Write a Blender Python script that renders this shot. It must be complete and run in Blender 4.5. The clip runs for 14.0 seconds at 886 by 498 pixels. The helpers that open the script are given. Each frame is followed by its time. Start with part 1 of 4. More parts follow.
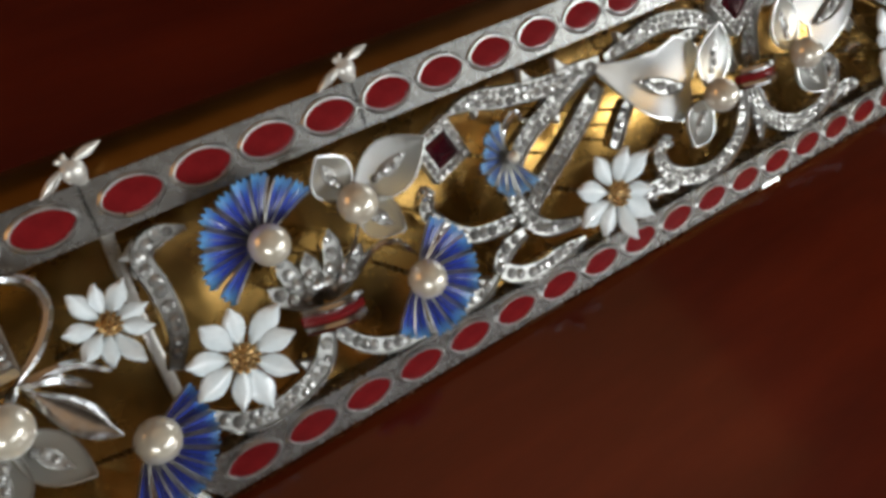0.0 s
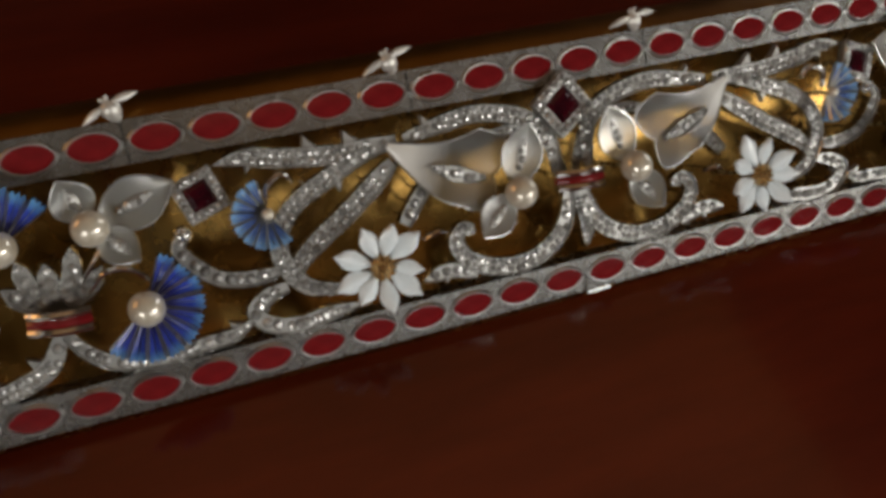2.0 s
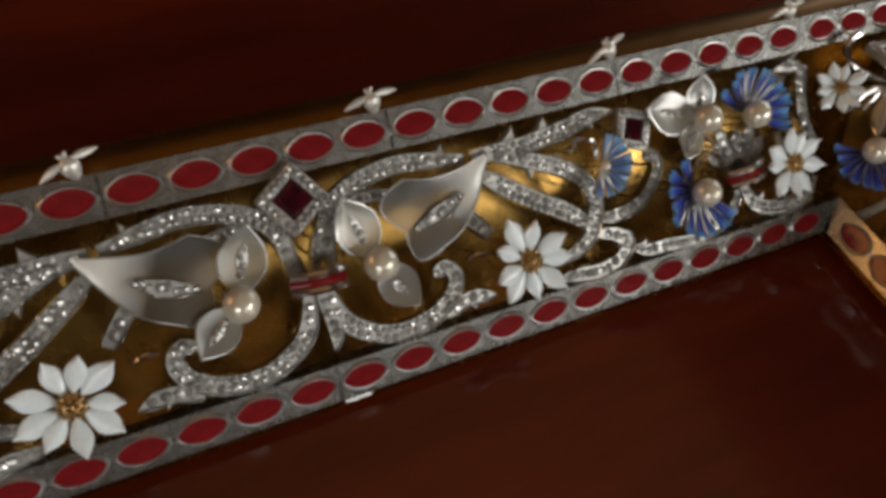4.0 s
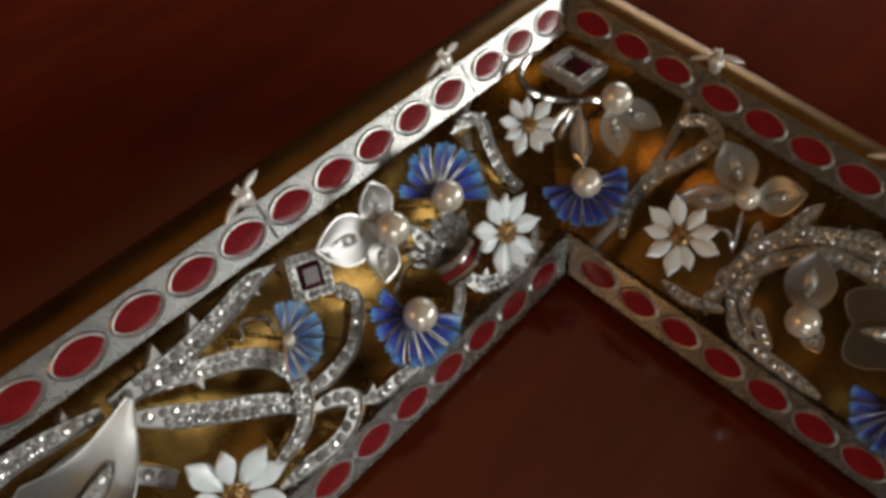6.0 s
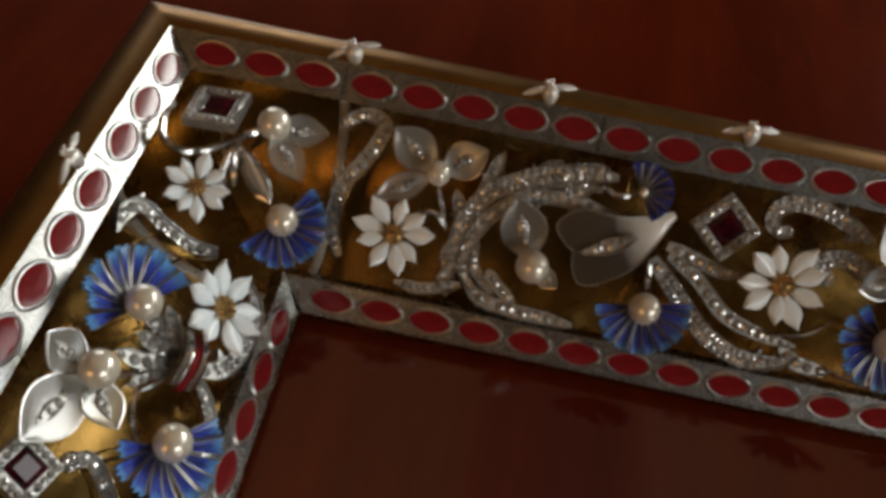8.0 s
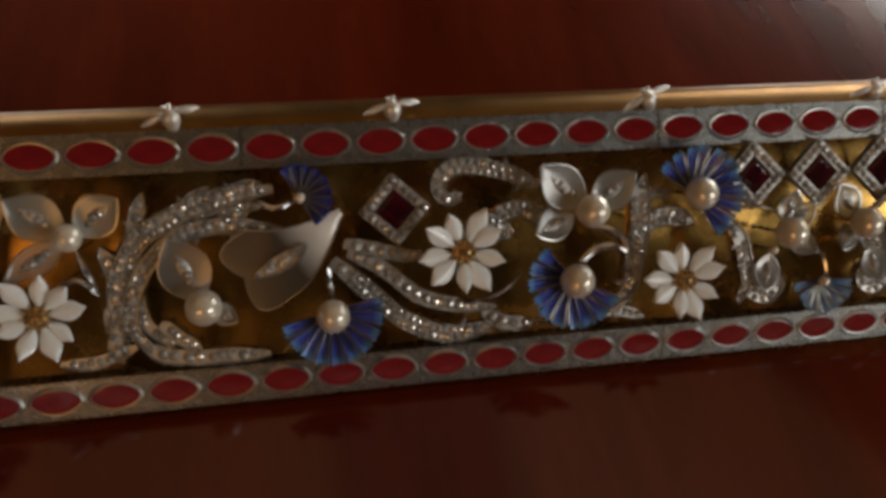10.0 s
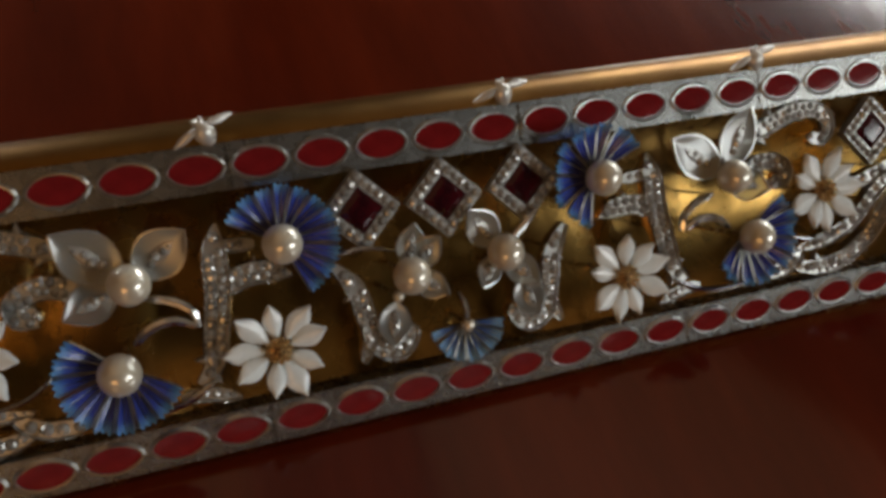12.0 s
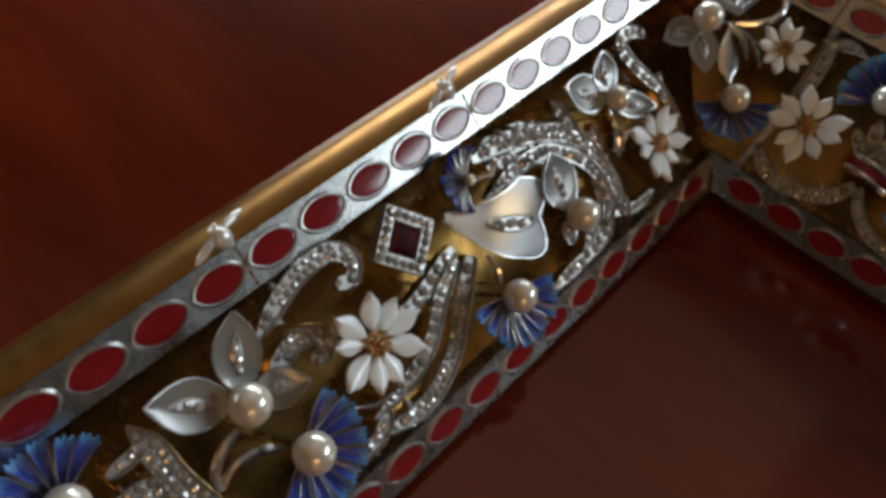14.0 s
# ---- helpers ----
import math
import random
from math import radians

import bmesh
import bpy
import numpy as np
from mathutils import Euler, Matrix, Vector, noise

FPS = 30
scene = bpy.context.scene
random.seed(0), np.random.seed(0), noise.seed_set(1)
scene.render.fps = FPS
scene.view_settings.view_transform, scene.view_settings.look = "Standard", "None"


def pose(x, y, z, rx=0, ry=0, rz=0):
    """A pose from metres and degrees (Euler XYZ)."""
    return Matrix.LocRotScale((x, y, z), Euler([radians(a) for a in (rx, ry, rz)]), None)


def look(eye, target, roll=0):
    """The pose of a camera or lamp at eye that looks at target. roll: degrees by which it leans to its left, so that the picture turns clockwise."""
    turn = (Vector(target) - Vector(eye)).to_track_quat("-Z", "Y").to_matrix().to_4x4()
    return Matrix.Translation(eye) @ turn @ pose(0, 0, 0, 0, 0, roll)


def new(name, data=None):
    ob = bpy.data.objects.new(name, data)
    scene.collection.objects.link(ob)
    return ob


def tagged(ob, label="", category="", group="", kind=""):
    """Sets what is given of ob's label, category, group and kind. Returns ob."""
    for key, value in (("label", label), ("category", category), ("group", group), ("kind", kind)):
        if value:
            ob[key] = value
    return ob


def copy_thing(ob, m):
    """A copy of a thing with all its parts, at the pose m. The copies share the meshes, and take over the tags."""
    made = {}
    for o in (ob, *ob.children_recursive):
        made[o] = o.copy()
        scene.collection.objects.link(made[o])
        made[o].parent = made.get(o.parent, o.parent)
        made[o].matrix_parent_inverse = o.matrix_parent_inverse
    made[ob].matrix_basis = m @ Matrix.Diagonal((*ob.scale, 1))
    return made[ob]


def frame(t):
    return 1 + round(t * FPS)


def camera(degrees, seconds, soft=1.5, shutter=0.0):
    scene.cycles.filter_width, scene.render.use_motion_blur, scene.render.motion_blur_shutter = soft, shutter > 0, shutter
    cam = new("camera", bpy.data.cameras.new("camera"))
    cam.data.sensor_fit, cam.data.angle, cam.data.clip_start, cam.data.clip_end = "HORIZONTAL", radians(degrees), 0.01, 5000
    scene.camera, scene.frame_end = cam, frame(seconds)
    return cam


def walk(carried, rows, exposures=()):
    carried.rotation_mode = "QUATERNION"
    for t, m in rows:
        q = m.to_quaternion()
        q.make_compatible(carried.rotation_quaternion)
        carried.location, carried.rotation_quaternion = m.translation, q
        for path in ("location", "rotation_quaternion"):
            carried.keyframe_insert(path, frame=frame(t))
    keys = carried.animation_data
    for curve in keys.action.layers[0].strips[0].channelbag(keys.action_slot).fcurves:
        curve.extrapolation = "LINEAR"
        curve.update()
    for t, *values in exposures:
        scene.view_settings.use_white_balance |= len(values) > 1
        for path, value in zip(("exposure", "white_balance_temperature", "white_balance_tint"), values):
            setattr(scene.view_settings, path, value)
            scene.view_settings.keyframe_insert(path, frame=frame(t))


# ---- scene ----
cam = camera(56.13, 14.0, soft=3.7)
PATH = [
    (0, -0.10475, 0.10032, 0.10306, 34.191, -7.903, -35.069),
    (0.5, -0.10157, 0.08503, 0.10995, 35.343, -7.039, -27.780),
    (1, -0.09102, 0.07774, 0.11110, 36.244, -5.547, -22.902),
    (1.5, -0.07383, 0.07071, 0.11380, 36.384, -5.950, -20.103),
    (2, -0.05909, 0.07448, 0.11500, 35.881, -5.853, -20.381),
    (2.2, -0.05095, 0.07584, 0.11766, 36.822, -5.974, -21.141),
    (4.3, -0.01941, 0.08207, 0.11387, 38.225, -7.012, -27.224),
    (4.5, -0.01423, 0.08448, 0.11417, 38.264, -6.145, -29.185),
    (5, -0.00115, 0.09063, 0.11487, 38.266, -4.996, -32.902),
    (5.5, 0.00972, 0.09534, 0.11364, 37.788, -5.018, -40.436),
    (6, 0.01491, 0.10098, 0.11552, 37.312, -5.032, -48.589),
    (6.5, 0.01771, 0.10833, 0.11828, 37.534, -4.831, -56.737),
    (7, 0.01632, 0.11229, 0.11712, 38.240, -4.907, -64.010),
    (7.2, 0.01849, 0.11122, 0.11641, 38.559, -5.192, -68.616),
    (9.3, 0.03078, 0.10164, 0.11507, 37.711, -6.344, -92.578),
    (9.5, 0.03214, 0.09482, 0.11625, 38.264, -5.984, -96.400),
    (10, 0.03621, 0.08707, 0.11509, 38.653, -6.083, -100.076),
    (10.5, 0.03570, 0.07297, 0.11416, 38.785, -6.475, -102.455),
    (11, 0.03606, 0.05013, 0.11424, 38.683, -6.638, -105.170),
    (11.5, 0.04199, 0.04237, 0.11257, 38.397, -7.054, -105.958),
    (12, 0.04954, 0.03400, 0.10841, 37.594, -7.154, -108.262),
    (12.5, 0.06075, 0.02012, 0.10676, 38.724, -6.758, -115.856),
    (13, 0.05472, 0.00825, 0.10564, 39.534, -6.303, -123.099),
    (13.5, 0.06778, -0.00415, 0.10888, 37.789, -5.563, -129.612),
    (14, 0.07147, -0.02005, 0.10983, 37.733, -5.062, -137.078),
]
EXPOSURES = [(0.0, 0.09, 6800, 11), (0.6, -0.05, 7000, 12), (1.5, -0.34, 7300, 14), (2.2, -0.40, 7450, 15), (4.5, -0.36, 7400, 14), (5.5, -0.22, 7250, 13), (6.5, -0.08, 7200, 11), (7.2, -0.08, 7200, 11), (9.5, -0.22, 7500, 14), (10.5, -0.16, 7500, 13), (12.0, -0.10, 6950, 10), (13.0, 0.13, 6350, 8), (14.0, 0.22, 6150, 7)]   # seconds, stops, white balance
walk(cam, [(t, pose(*row)) for t, *row in PATH], exposures=EXPOSURES)

# ---- sizes: one pitch of the red ovals is 8 mm ----
P = 0.008
ZT = 0.0295            # height of the outer band's centre line above the table
XB, YA = 15.386 * P, 19.764 * P   # half the frame at the outer band's centre line
SLANT = 4.26           # outer to inner band along the 45 degree slope, in pitches
R2 = math.sqrt(0.5)

# ---- light ----
world = bpy.data.worlds.new("room_sky")
scene.world = world
world.use_nodes = True
wn = world.node_tree
sky = wn.nodes.new("ShaderNodeTexSky")
sky.sky_type = 'NISHITA'
sky.sun_disc = False
sky.sun_elevation, sky.sun_rotation = radians(28), radians(120)
wn.nodes["Background"].inputs["Strength"].default_value = 0.08
wn.links.new(sky.outputs["Color"], wn.nodes["Background"].inputs["Color"])


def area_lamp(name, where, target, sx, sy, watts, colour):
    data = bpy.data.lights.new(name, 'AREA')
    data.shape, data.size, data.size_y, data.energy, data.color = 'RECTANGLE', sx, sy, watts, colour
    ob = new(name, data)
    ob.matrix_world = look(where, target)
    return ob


# low windows in two walls of a room that stands askew to the table, an added fill opening in the east wall, a warm
# standing lamp and two added warm ceiling panels
ROOM = pose(0, 0, 0, 0, 0, 35)


def in_room(x, y, z):
    return ROOM @ Vector((x, y, z))


DAY = (0.91, 0.98, 1.02)
SOUTH = [(-0.85, -0.06, 0.40, 0.92), (0.0, 0.85, 0.38, 0.70)]   # openings: from, to, sill, head
WEST = [(-1.05, -0.04, 0.42, 0.96)]
# added opening, no known window: its lamp brightens the left side's ornaments
EAST_FILL = [(-0.74, 0.08, 0.19, 0.65)]
for gap, watts in zip(SOUTH, (4.2, 14.0)):
    x, z = (gap[0] + gap[1]) / 2, (gap[2] + gap[3]) / 2
    area_lamp("window_light", in_room(x, -1.56, z), in_room(x, 0, z), gap[1] - gap[0] - 0.02, gap[3] - gap[2] - 0.02, watts, DAY)
# the west window, then the fill lamp in the added east opening
for gap, x, watts in ((WEST[0], -1.76, 14.0), (EAST_FILL[0], 1.76, 6.0)):
    y, z = (gap[0] + gap[1]) / 2, (gap[2] + gap[3]) / 2
    area_lamp("window_light", in_room(x, y, z), in_room(0, y, z), gap[1] - gap[0] - 0.02, gap[3] - gap[2] - 0.02, watts, DAY)
area_lamp("standing_lamp_light", (-1.05, 0.62, 0.54), (0, 0, 0.05), 0.55, 0.50, 2.2, (1.0, 0.5, 0.17))
# two unseen warm panels, added overhead to brighten the table top and gilt rim
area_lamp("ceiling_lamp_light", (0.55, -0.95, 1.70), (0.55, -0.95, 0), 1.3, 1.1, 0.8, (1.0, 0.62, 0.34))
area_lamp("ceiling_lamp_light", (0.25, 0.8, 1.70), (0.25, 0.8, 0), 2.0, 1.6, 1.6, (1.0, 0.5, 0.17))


# ---- materials ----
def material(name):
    m = bpy.data.materials.new(name)
    m.use_nodes = True
    nt = m.node_tree
    return m, nt, nt.nodes["Principled BSDF"]


def node(nt, kind, **values):
    n = nt.nodes.new(kind)
    for key, value in values.items():
        n.inputs[key.replace("_", " ")].default_value = value
    return n


def noise_ramp(nt, scale, stops, detail=6, coords="Object", stretch=None):
    """A colour ramp over noise; gives the ramp node and the noise node."""
    tc = nt.nodes.new("ShaderNodeTexCoord")
    n = node(nt, "ShaderNodeTexNoise", Scale=scale, Detail=detail, Roughness=0.6)
    src = tc.outputs[coords]
    if stretch:
        mp = nt.nodes.new("ShaderNodeMapping")
        mp.inputs["Scale"].default_value = stretch
        nt.links.new(src, mp.inputs["Vector"])
        src = mp.outputs["Vector"]
    nt.links.new(src, n.inputs["Vector"])
    r = nt.nodes.new("ShaderNodeValToRGB")
    while len(r.color_ramp.elements) < len(stops):
        r.color_ramp.elements.new(0.5)
    for e, (pos, col) in zip(r.color_ramp.elements, stops):
        e.position, e.color = pos, (*col, 1)
    nt.links.new(n.outputs["Fac"], r.inputs["Fac"])
    return r, n


def bump(nt, bsdf, height, strength, distance):
    b = node(nt, "ShaderNodeBump", Strength=strength, Distance=distance)
    nt.links.new(height, b.inputs["Height"])
    nt.links.new(b.outputs["Normal"], bsdf.inputs["Normal"])


def surface(name, stops, scale, rough, metal=0.0, bump_scale=2500, bump_by=0.2, bump_size=0.0001, coat=0.0, rough_var=0.12, coords="Object", stretch=None):
    m, nt, b = material(name)
    r, n = noise_ramp(nt, scale, stops, coords=coords, stretch=stretch)
    nt.links.new(r.outputs["Color"], b.inputs["Base Color"])
    b.inputs["Metallic"].default_value = metal
    b.inputs["Coat Weight"].default_value = coat
    b.inputs["Coat Roughness"].default_value = 0.06
    rr, rn = noise_ramp(nt, scale * 3.1, [(0.3, (rough - rough_var,) * 3), (0.7, (rough + rough_var,) * 3)], coords=coords)
    nt.links.new(rr.outputs["Color"], b.inputs["Roughness"])
    fine, fn = noise_ramp(nt, bump_scale, [(0.0, (0, 0, 0)), (1.0, (1, 1, 1))], detail=3, coords=coords)
    bump(nt, b, fn.outputs["Fac"], bump_by, bump_size)
    return m


SILVER = surface("silver", [(0.25, (0.375, 0.375, 0.36)), (0.7, (0.43, 0.43, 0.41))], 180, 0.27, 1.0, 1800, 0.05, rough_var=0.03)
FINIAL = surface("pale_silver", [(0.3, (0.60, 0.58, 0.53)), (0.7, (0.80, 0.78, 0.73))], 400, 0.34, 0.55, 1500, 0.2)
SILVER_BRIGHT = surface("bright_silver", [(0.3, (0.62, 0.62, 0.61)), (0.7, (0.8, 0.8, 0.79))], 300, 0.2, 1.0, 1500, 0.15, rough_var=0.08)
GOLD = surface("gilt_panel", [(0.3, (0.26, 0.145, 0.038)), (0.7, (0.39, 0.228, 0.066))], 60, 0.26, 1.0, 95, 0.14, 0.0012, rough_var=0.05)
GOLD_RIM = surface("gilt_rim", [(0.3, (0.18, 0.081, 0.0165)), (0.7, (0.255, 0.125, 0.029))], 90, 0.39, 1.0, 1500, 0.12, rough_var=0.05)
ENAMEL_RED = surface("red_enamel", [(0.3, (0.145, 0.0075, 0.010)), (0.7, (0.235, 0.0125, 0.015))], 350, 0.11, 0.0, 700, 0.03, coat=0.1, rough_var=0.04)
ENAMEL_WHITE = surface("white_enamel", [(0.3, (0.72, 0.82, 0.86)), (0.7, (0.84, 0.90, 0.92))], 250, 0.3, 0.0, 1200, 0.15, coat=0.4)
BEZEL = surface("worn_silver", [(0.3, (0.38, 0.38, 0.365)), (0.7, (0.58, 0.58, 0.56))], 300, 0.33, 1.0, 1500, 0.12, rough_var=0.06)
WOOD, wnt, wb = material("polished_red_wood")
ramp, wood_noise = noise_ramp(wnt, 6, [(0.3, (0.086, 0.0098, 0.0029)), (0.55, (0.126, 0.0150, 0.0046)), (0.8, (0.166, 0.0225, 0.0066))], detail=9, stretch=(1.0, 5.5, 1.0))
fine, fine_n = noise_ramp(wnt, 45, [(0.3, (0.62, 0.60, 0.58)), (0.7, (1.2, 1.2, 1.2))], detail=8, stretch=(0.22, 1.0, 1.0))
grain = wnt.nodes.new("ShaderNodeMix")
grain.data_type, grain.blend_type = 'RGBA', 'MULTIPLY'
grain.inputs[0].default_value = 1.0
wnt.links.new(ramp.outputs["Color"], grain.inputs[6])
wnt.links.new(fine.outputs["Color"], grain.inputs[7])
wnt.links.new(grain.outputs[2], wb.inputs["Base Color"])
wb.inputs["Roughness"].default_value = 0.11
wb.inputs["Coat Weight"].default_value = 0.25
wb.inputs["Coat Roughness"].default_value = 0.06
pore, pore_n = noise_ramp(wnt, 260, [(0.4, (0, 0, 0)), (0.6, (1, 1, 1))], detail=4, stretch=(0.15, 1.0, 1.0))
bump(wnt, wb, pore_n.outputs["Fac"], 0.08, 0.0003)
PLASTER = surface("wall_paint", [(0.3, (0.095, 0.066, 0.044)), (0.7, (0.125, 0.088, 0.06))], 3, 0.8, 0, 60, 0.2, 0.002)


# ---- builders ----
def finish(bm, name, mat, parent=None, smooth=None):
    bmesh.ops.recalc_face_normals(bm, faces=bm.faces[:])
    me = bpy.data.meshes.new(name)
    bm.to_mesh(me)
    bm.free()
    for m in (mat if isinstance(mat, (list, tuple)) else [mat]):
        me.materials.append(m)
    if smooth is not None:
        me.polygons.foreach_set("use_smooth", [True] * len(me.polygons))
        me.set_sharp_from_angle(angle=radians(smooth))
    ob = new(name, me)
    ob.parent = parent
    return ob


def part(name, bm, mat, parent, label="", smooth=40):
    ob = finish(bm, name, mat, parent, smooth)
    return tagged(ob, label) if label else ob


def share(name, like, m, parent):
    """Another object on the mesh of a piece already made."""
    ob = new(name, like.data)
    ob.parent = parent
    ob.matrix_local = m
    return ob


def empty(name, m, label, category, group=""):
    ob = new(name)
    ob.empty_display_size = 0.002
    ob.matrix_world = m
    return tagged(ob, label, category, group)


def prism(bm, outline, z0, z1, bevel=0.0):
    """A plate with the given outline (x, y), from z0 up to z1, its top edge drawn in by bevel."""
    n = len(outline)
    cx, cy = sum(q[0] for q in outline) / n, sum(q[1] for q in outline) / n
    low = [bm.verts.new((x, y, z0)) for x, y in outline]
    rings = [low]
    if bevel:
        rings.append([bm.verts.new((x, y, z1 - bevel)) for x, y in outline])
        top = []
        for i, (x, y) in enumerate(outline):
            d = math.hypot(x - cx, y - cy) or 1
            top.append(bm.verts.new((x - (x - cx) / d * bevel, y - (y - cy) / d * bevel, z1)))
        rings.append(top)
    else:
        rings.append([bm.verts.new((x, y, z1)) for x, y in outline])
    for a, b in zip(rings, rings[1:]):
        for i in range(n):
            bm.faces.new((a[i], a[(i + 1) % n], b[(i + 1) % n], b[i]))
    bm.faces.new(rings[-1])
    bm.faces.new(low[::-1])


def swing(i, seg, point):
    """Cosine and sine round an ellipse whose ends are drawn out to a point."""
    s = math.sin(2 * math.pi * i / seg)
    return math.cos(2 * math.pi * i / seg), math.copysign(abs(s) ** point, s)


def dome(bm, a, b, h, z0=0.0, rings=4, seg=20, at=(0, 0), flat=1.0, point=1.0):
    """An elliptic cabochon of half axes a, b and height h."""
    turn = [swing(i, seg, point) for i in range(seg)]
    prev = [bm.verts.new((at[0] + a * c, at[1] + b * s, z0)) for c, s in turn]
    for r in range(1, rings):
        ang = r / rings * math.pi / 2
        k, z = math.cos(ang) ** flat, z0 + h * math.sin(ang)
        ring = [bm.verts.new((at[0] + a * k * c, at[1] + b * k * s, z)) for c, s in turn]
        for i in range(seg):
            bm.faces.new((prev[i], prev[(i + 1) % seg], ring[(i + 1) % seg], ring[i]))
        prev = ring
    top = bm.verts.new((at[0], at[1], z0 + h))
    for i in range(seg):
        bm.faces.new((prev[i], prev[(i + 1) % seg], top))


def oval_ring(bm, a, b, wide, h, at=(0, 0), z0=0.0, seg=20, point=1.0):
    """A raised rounded bezel round an ellipse, in the second material slot."""
    turn = [swing(i, seg, point) for i in range(seg)]
    prof = ((0, 0), (wide * 0.16, h), (wide * 0.42, h * 1.05), (wide, 0))
    loops = []
    for off, z in prof:
        loops.append([bm.verts.new((at[0] + (a + off) * c, at[1] + (b + off) * s, z0 + z)) for c, s in turn])
    for p0, p1 in zip(loops, loops[1:]):
        for i in range(seg):
            bm.faces.new((p0[i], p0[(i + 1) % seg], p1[(i + 1) % seg], p1[i])).material_index = 1


def side_matrix(side):
    """Axes of a side's slope: x along the side, y up the slope, z out of it; origin on the outer band's centre."""
    turn = {"a": 0, "b": -90, "c": 180, "d": 90}[side]
    far = {"a": YA, "b": XB, "c": YA, "d": XB}[side]
    slope = Matrix(((1, 0, 0, 0), (0, R2, -R2, far), (0, R2, R2, ZT), (0, 0, 0, 1)))
    return pose(0, 0, 0, 0, 0, turn) @ slope


SIDES = {k: side_matrix(k) for k in "abcd"}
HALF = {"a": XB, "b": YA, "c": XB, "d": YA}


def on(side, u, v, n=0.0, turn=0.0):
    """A pose on a side: u along it, v down the slope, n out of it (in pitches), turned by degrees in its plane."""
    return SIDES[side] @ pose(u * P, -v * P, n * P, 0, 0, turn)


# ---- table and room ----
bm = bmesh.new()
prism(bm, [(-0.6, -0.55), (0.6, -0.55), (0.6, 0.55), (-0.6, 0.55)], -0.03, 0.0, 0.002)
table = tagged(finish(bm, "table_top", WOOD), "polished dark red-brown wooden table top", "table", kind="structure")


def box(bm, x0, y0, z0, x1, y1, z1):
    prism(bm, [(x0, y0), (x1, y0), (x1, y1), (x0, y1)], z0, z1)


def plain(name, boxes, mat, label, category):
    bm = bmesh.new()
    for b in boxes:
        box(bm, *b)
    bmesh.ops.transform(bm, matrix=ROOM, verts=bm.verts[:])
    return tagged(finish(bm, name, mat), label, category, kind="structure")


RX, RY, SY, FZ, CZ = 1.7, 2.0, -1.5, -0.75, 1.75
T = 0.15
CEILING = surface("ceiling_paint", [(0.3, (0.22, 0.175, 0.135)), (0.7, (0.27, 0.215, 0.165))], 3, 0.8, 0, 60, 0.2, 0.002)
plain("floor", [(-RX, SY, FZ - 0.1, RX, RY, FZ)], WOOD, "dark wooden floor of the room", "floor")
plain("ceiling", [(-RX - T, SY - T, CZ, RX + T, RY + T, CZ + 0.1)], CEILING, "plain painted ceiling", "ceiling")
plain("wall_north", [(-RX, RY, FZ, RX, RY + T, CZ)], PLASTER, "plain painted wall", "wall")
def pierced(lo, hi, gaps):
    """Pieces (from, to, low, high) of a wall that leave the openings free."""
    out, at = [], lo
    for a, b, low, high in gaps:
        out += [(at, a, FZ, CZ), (a, b, FZ, low), (a, b, high, CZ)]
        at = b
    return out + [(at, hi, FZ, CZ)]


plain("wall_east", [(RX, a, low, RX + T, b, high) for a, b, low, high in pierced(SY - T, RY + T, EAST_FILL)], PLASTER, "painted wall with a low opening", "wall")
plain("wall_south", [(a, SY - T, low, b, SY, high) for a, b, low, high in pierced(-RX, RX, SOUTH)], PLASTER, "painted wall with a low opening", "wall")
plain("wall_west", [(-RX - T, a, low, -RX, b, high) for a, b, low, high in pierced(SY - T, RY + T, WEST)], PLASTER, "painted wall with a window", "wall")

# ---- frame body: gilt slope, rim and inner lip, one piece a side ----
frame_ob = empty("picture_frame", Matrix.Identity(4), "gilt frame with sloping sides and silver bands of red ovals", "picture frame")
S = SLANT
PROFILE = [  # v down the slope, n out of it, in pitches, from the outer foot round to the inner foot
    ("w", 1.25, -ZT / P), ("w", 1.25, -0.55), ("w", 1.22, -0.26), ("w", 1.13, -0.02), ("w", 0.98, 0.16), ("w", 0.80, 0.275), ("w", 0.61, 0.325), ("w", 0.45, 0.33), ("w", 0.262, 0.27),
    ("s", -0.38, -0.12), ("s", -0.36, -0.30), ("s", 0.30, -0.34), ("s", 0.55, -0.58), ("s", 0.95, -0.82), ("s", 1.5, -0.98), ("s", S / 2, -1.04), ("s", S - 1.5, -0.98), ("s", S - 0.95, -0.82), ("s", S - 0.55, -0.58), ("s", S - 0.30, -0.34), ("s", S + 0.36, -0.30), ("s", S + 0.37, -0.06), ("w", -(S + 0.36) * R2 + 0.02, -(S + 0.36) * R2 - 0.2), ("w", -(S + 0.36) * R2 + 0.25, -ZT / P)]


def profile_point(kind, a, b):
    """Offset outwards from the outer band's centre line, and height over it, in metres."""
    if kind == "w":
        return a * P, b * P
    return (-a - b) * R2 * P, (-a + b) * R2 * P


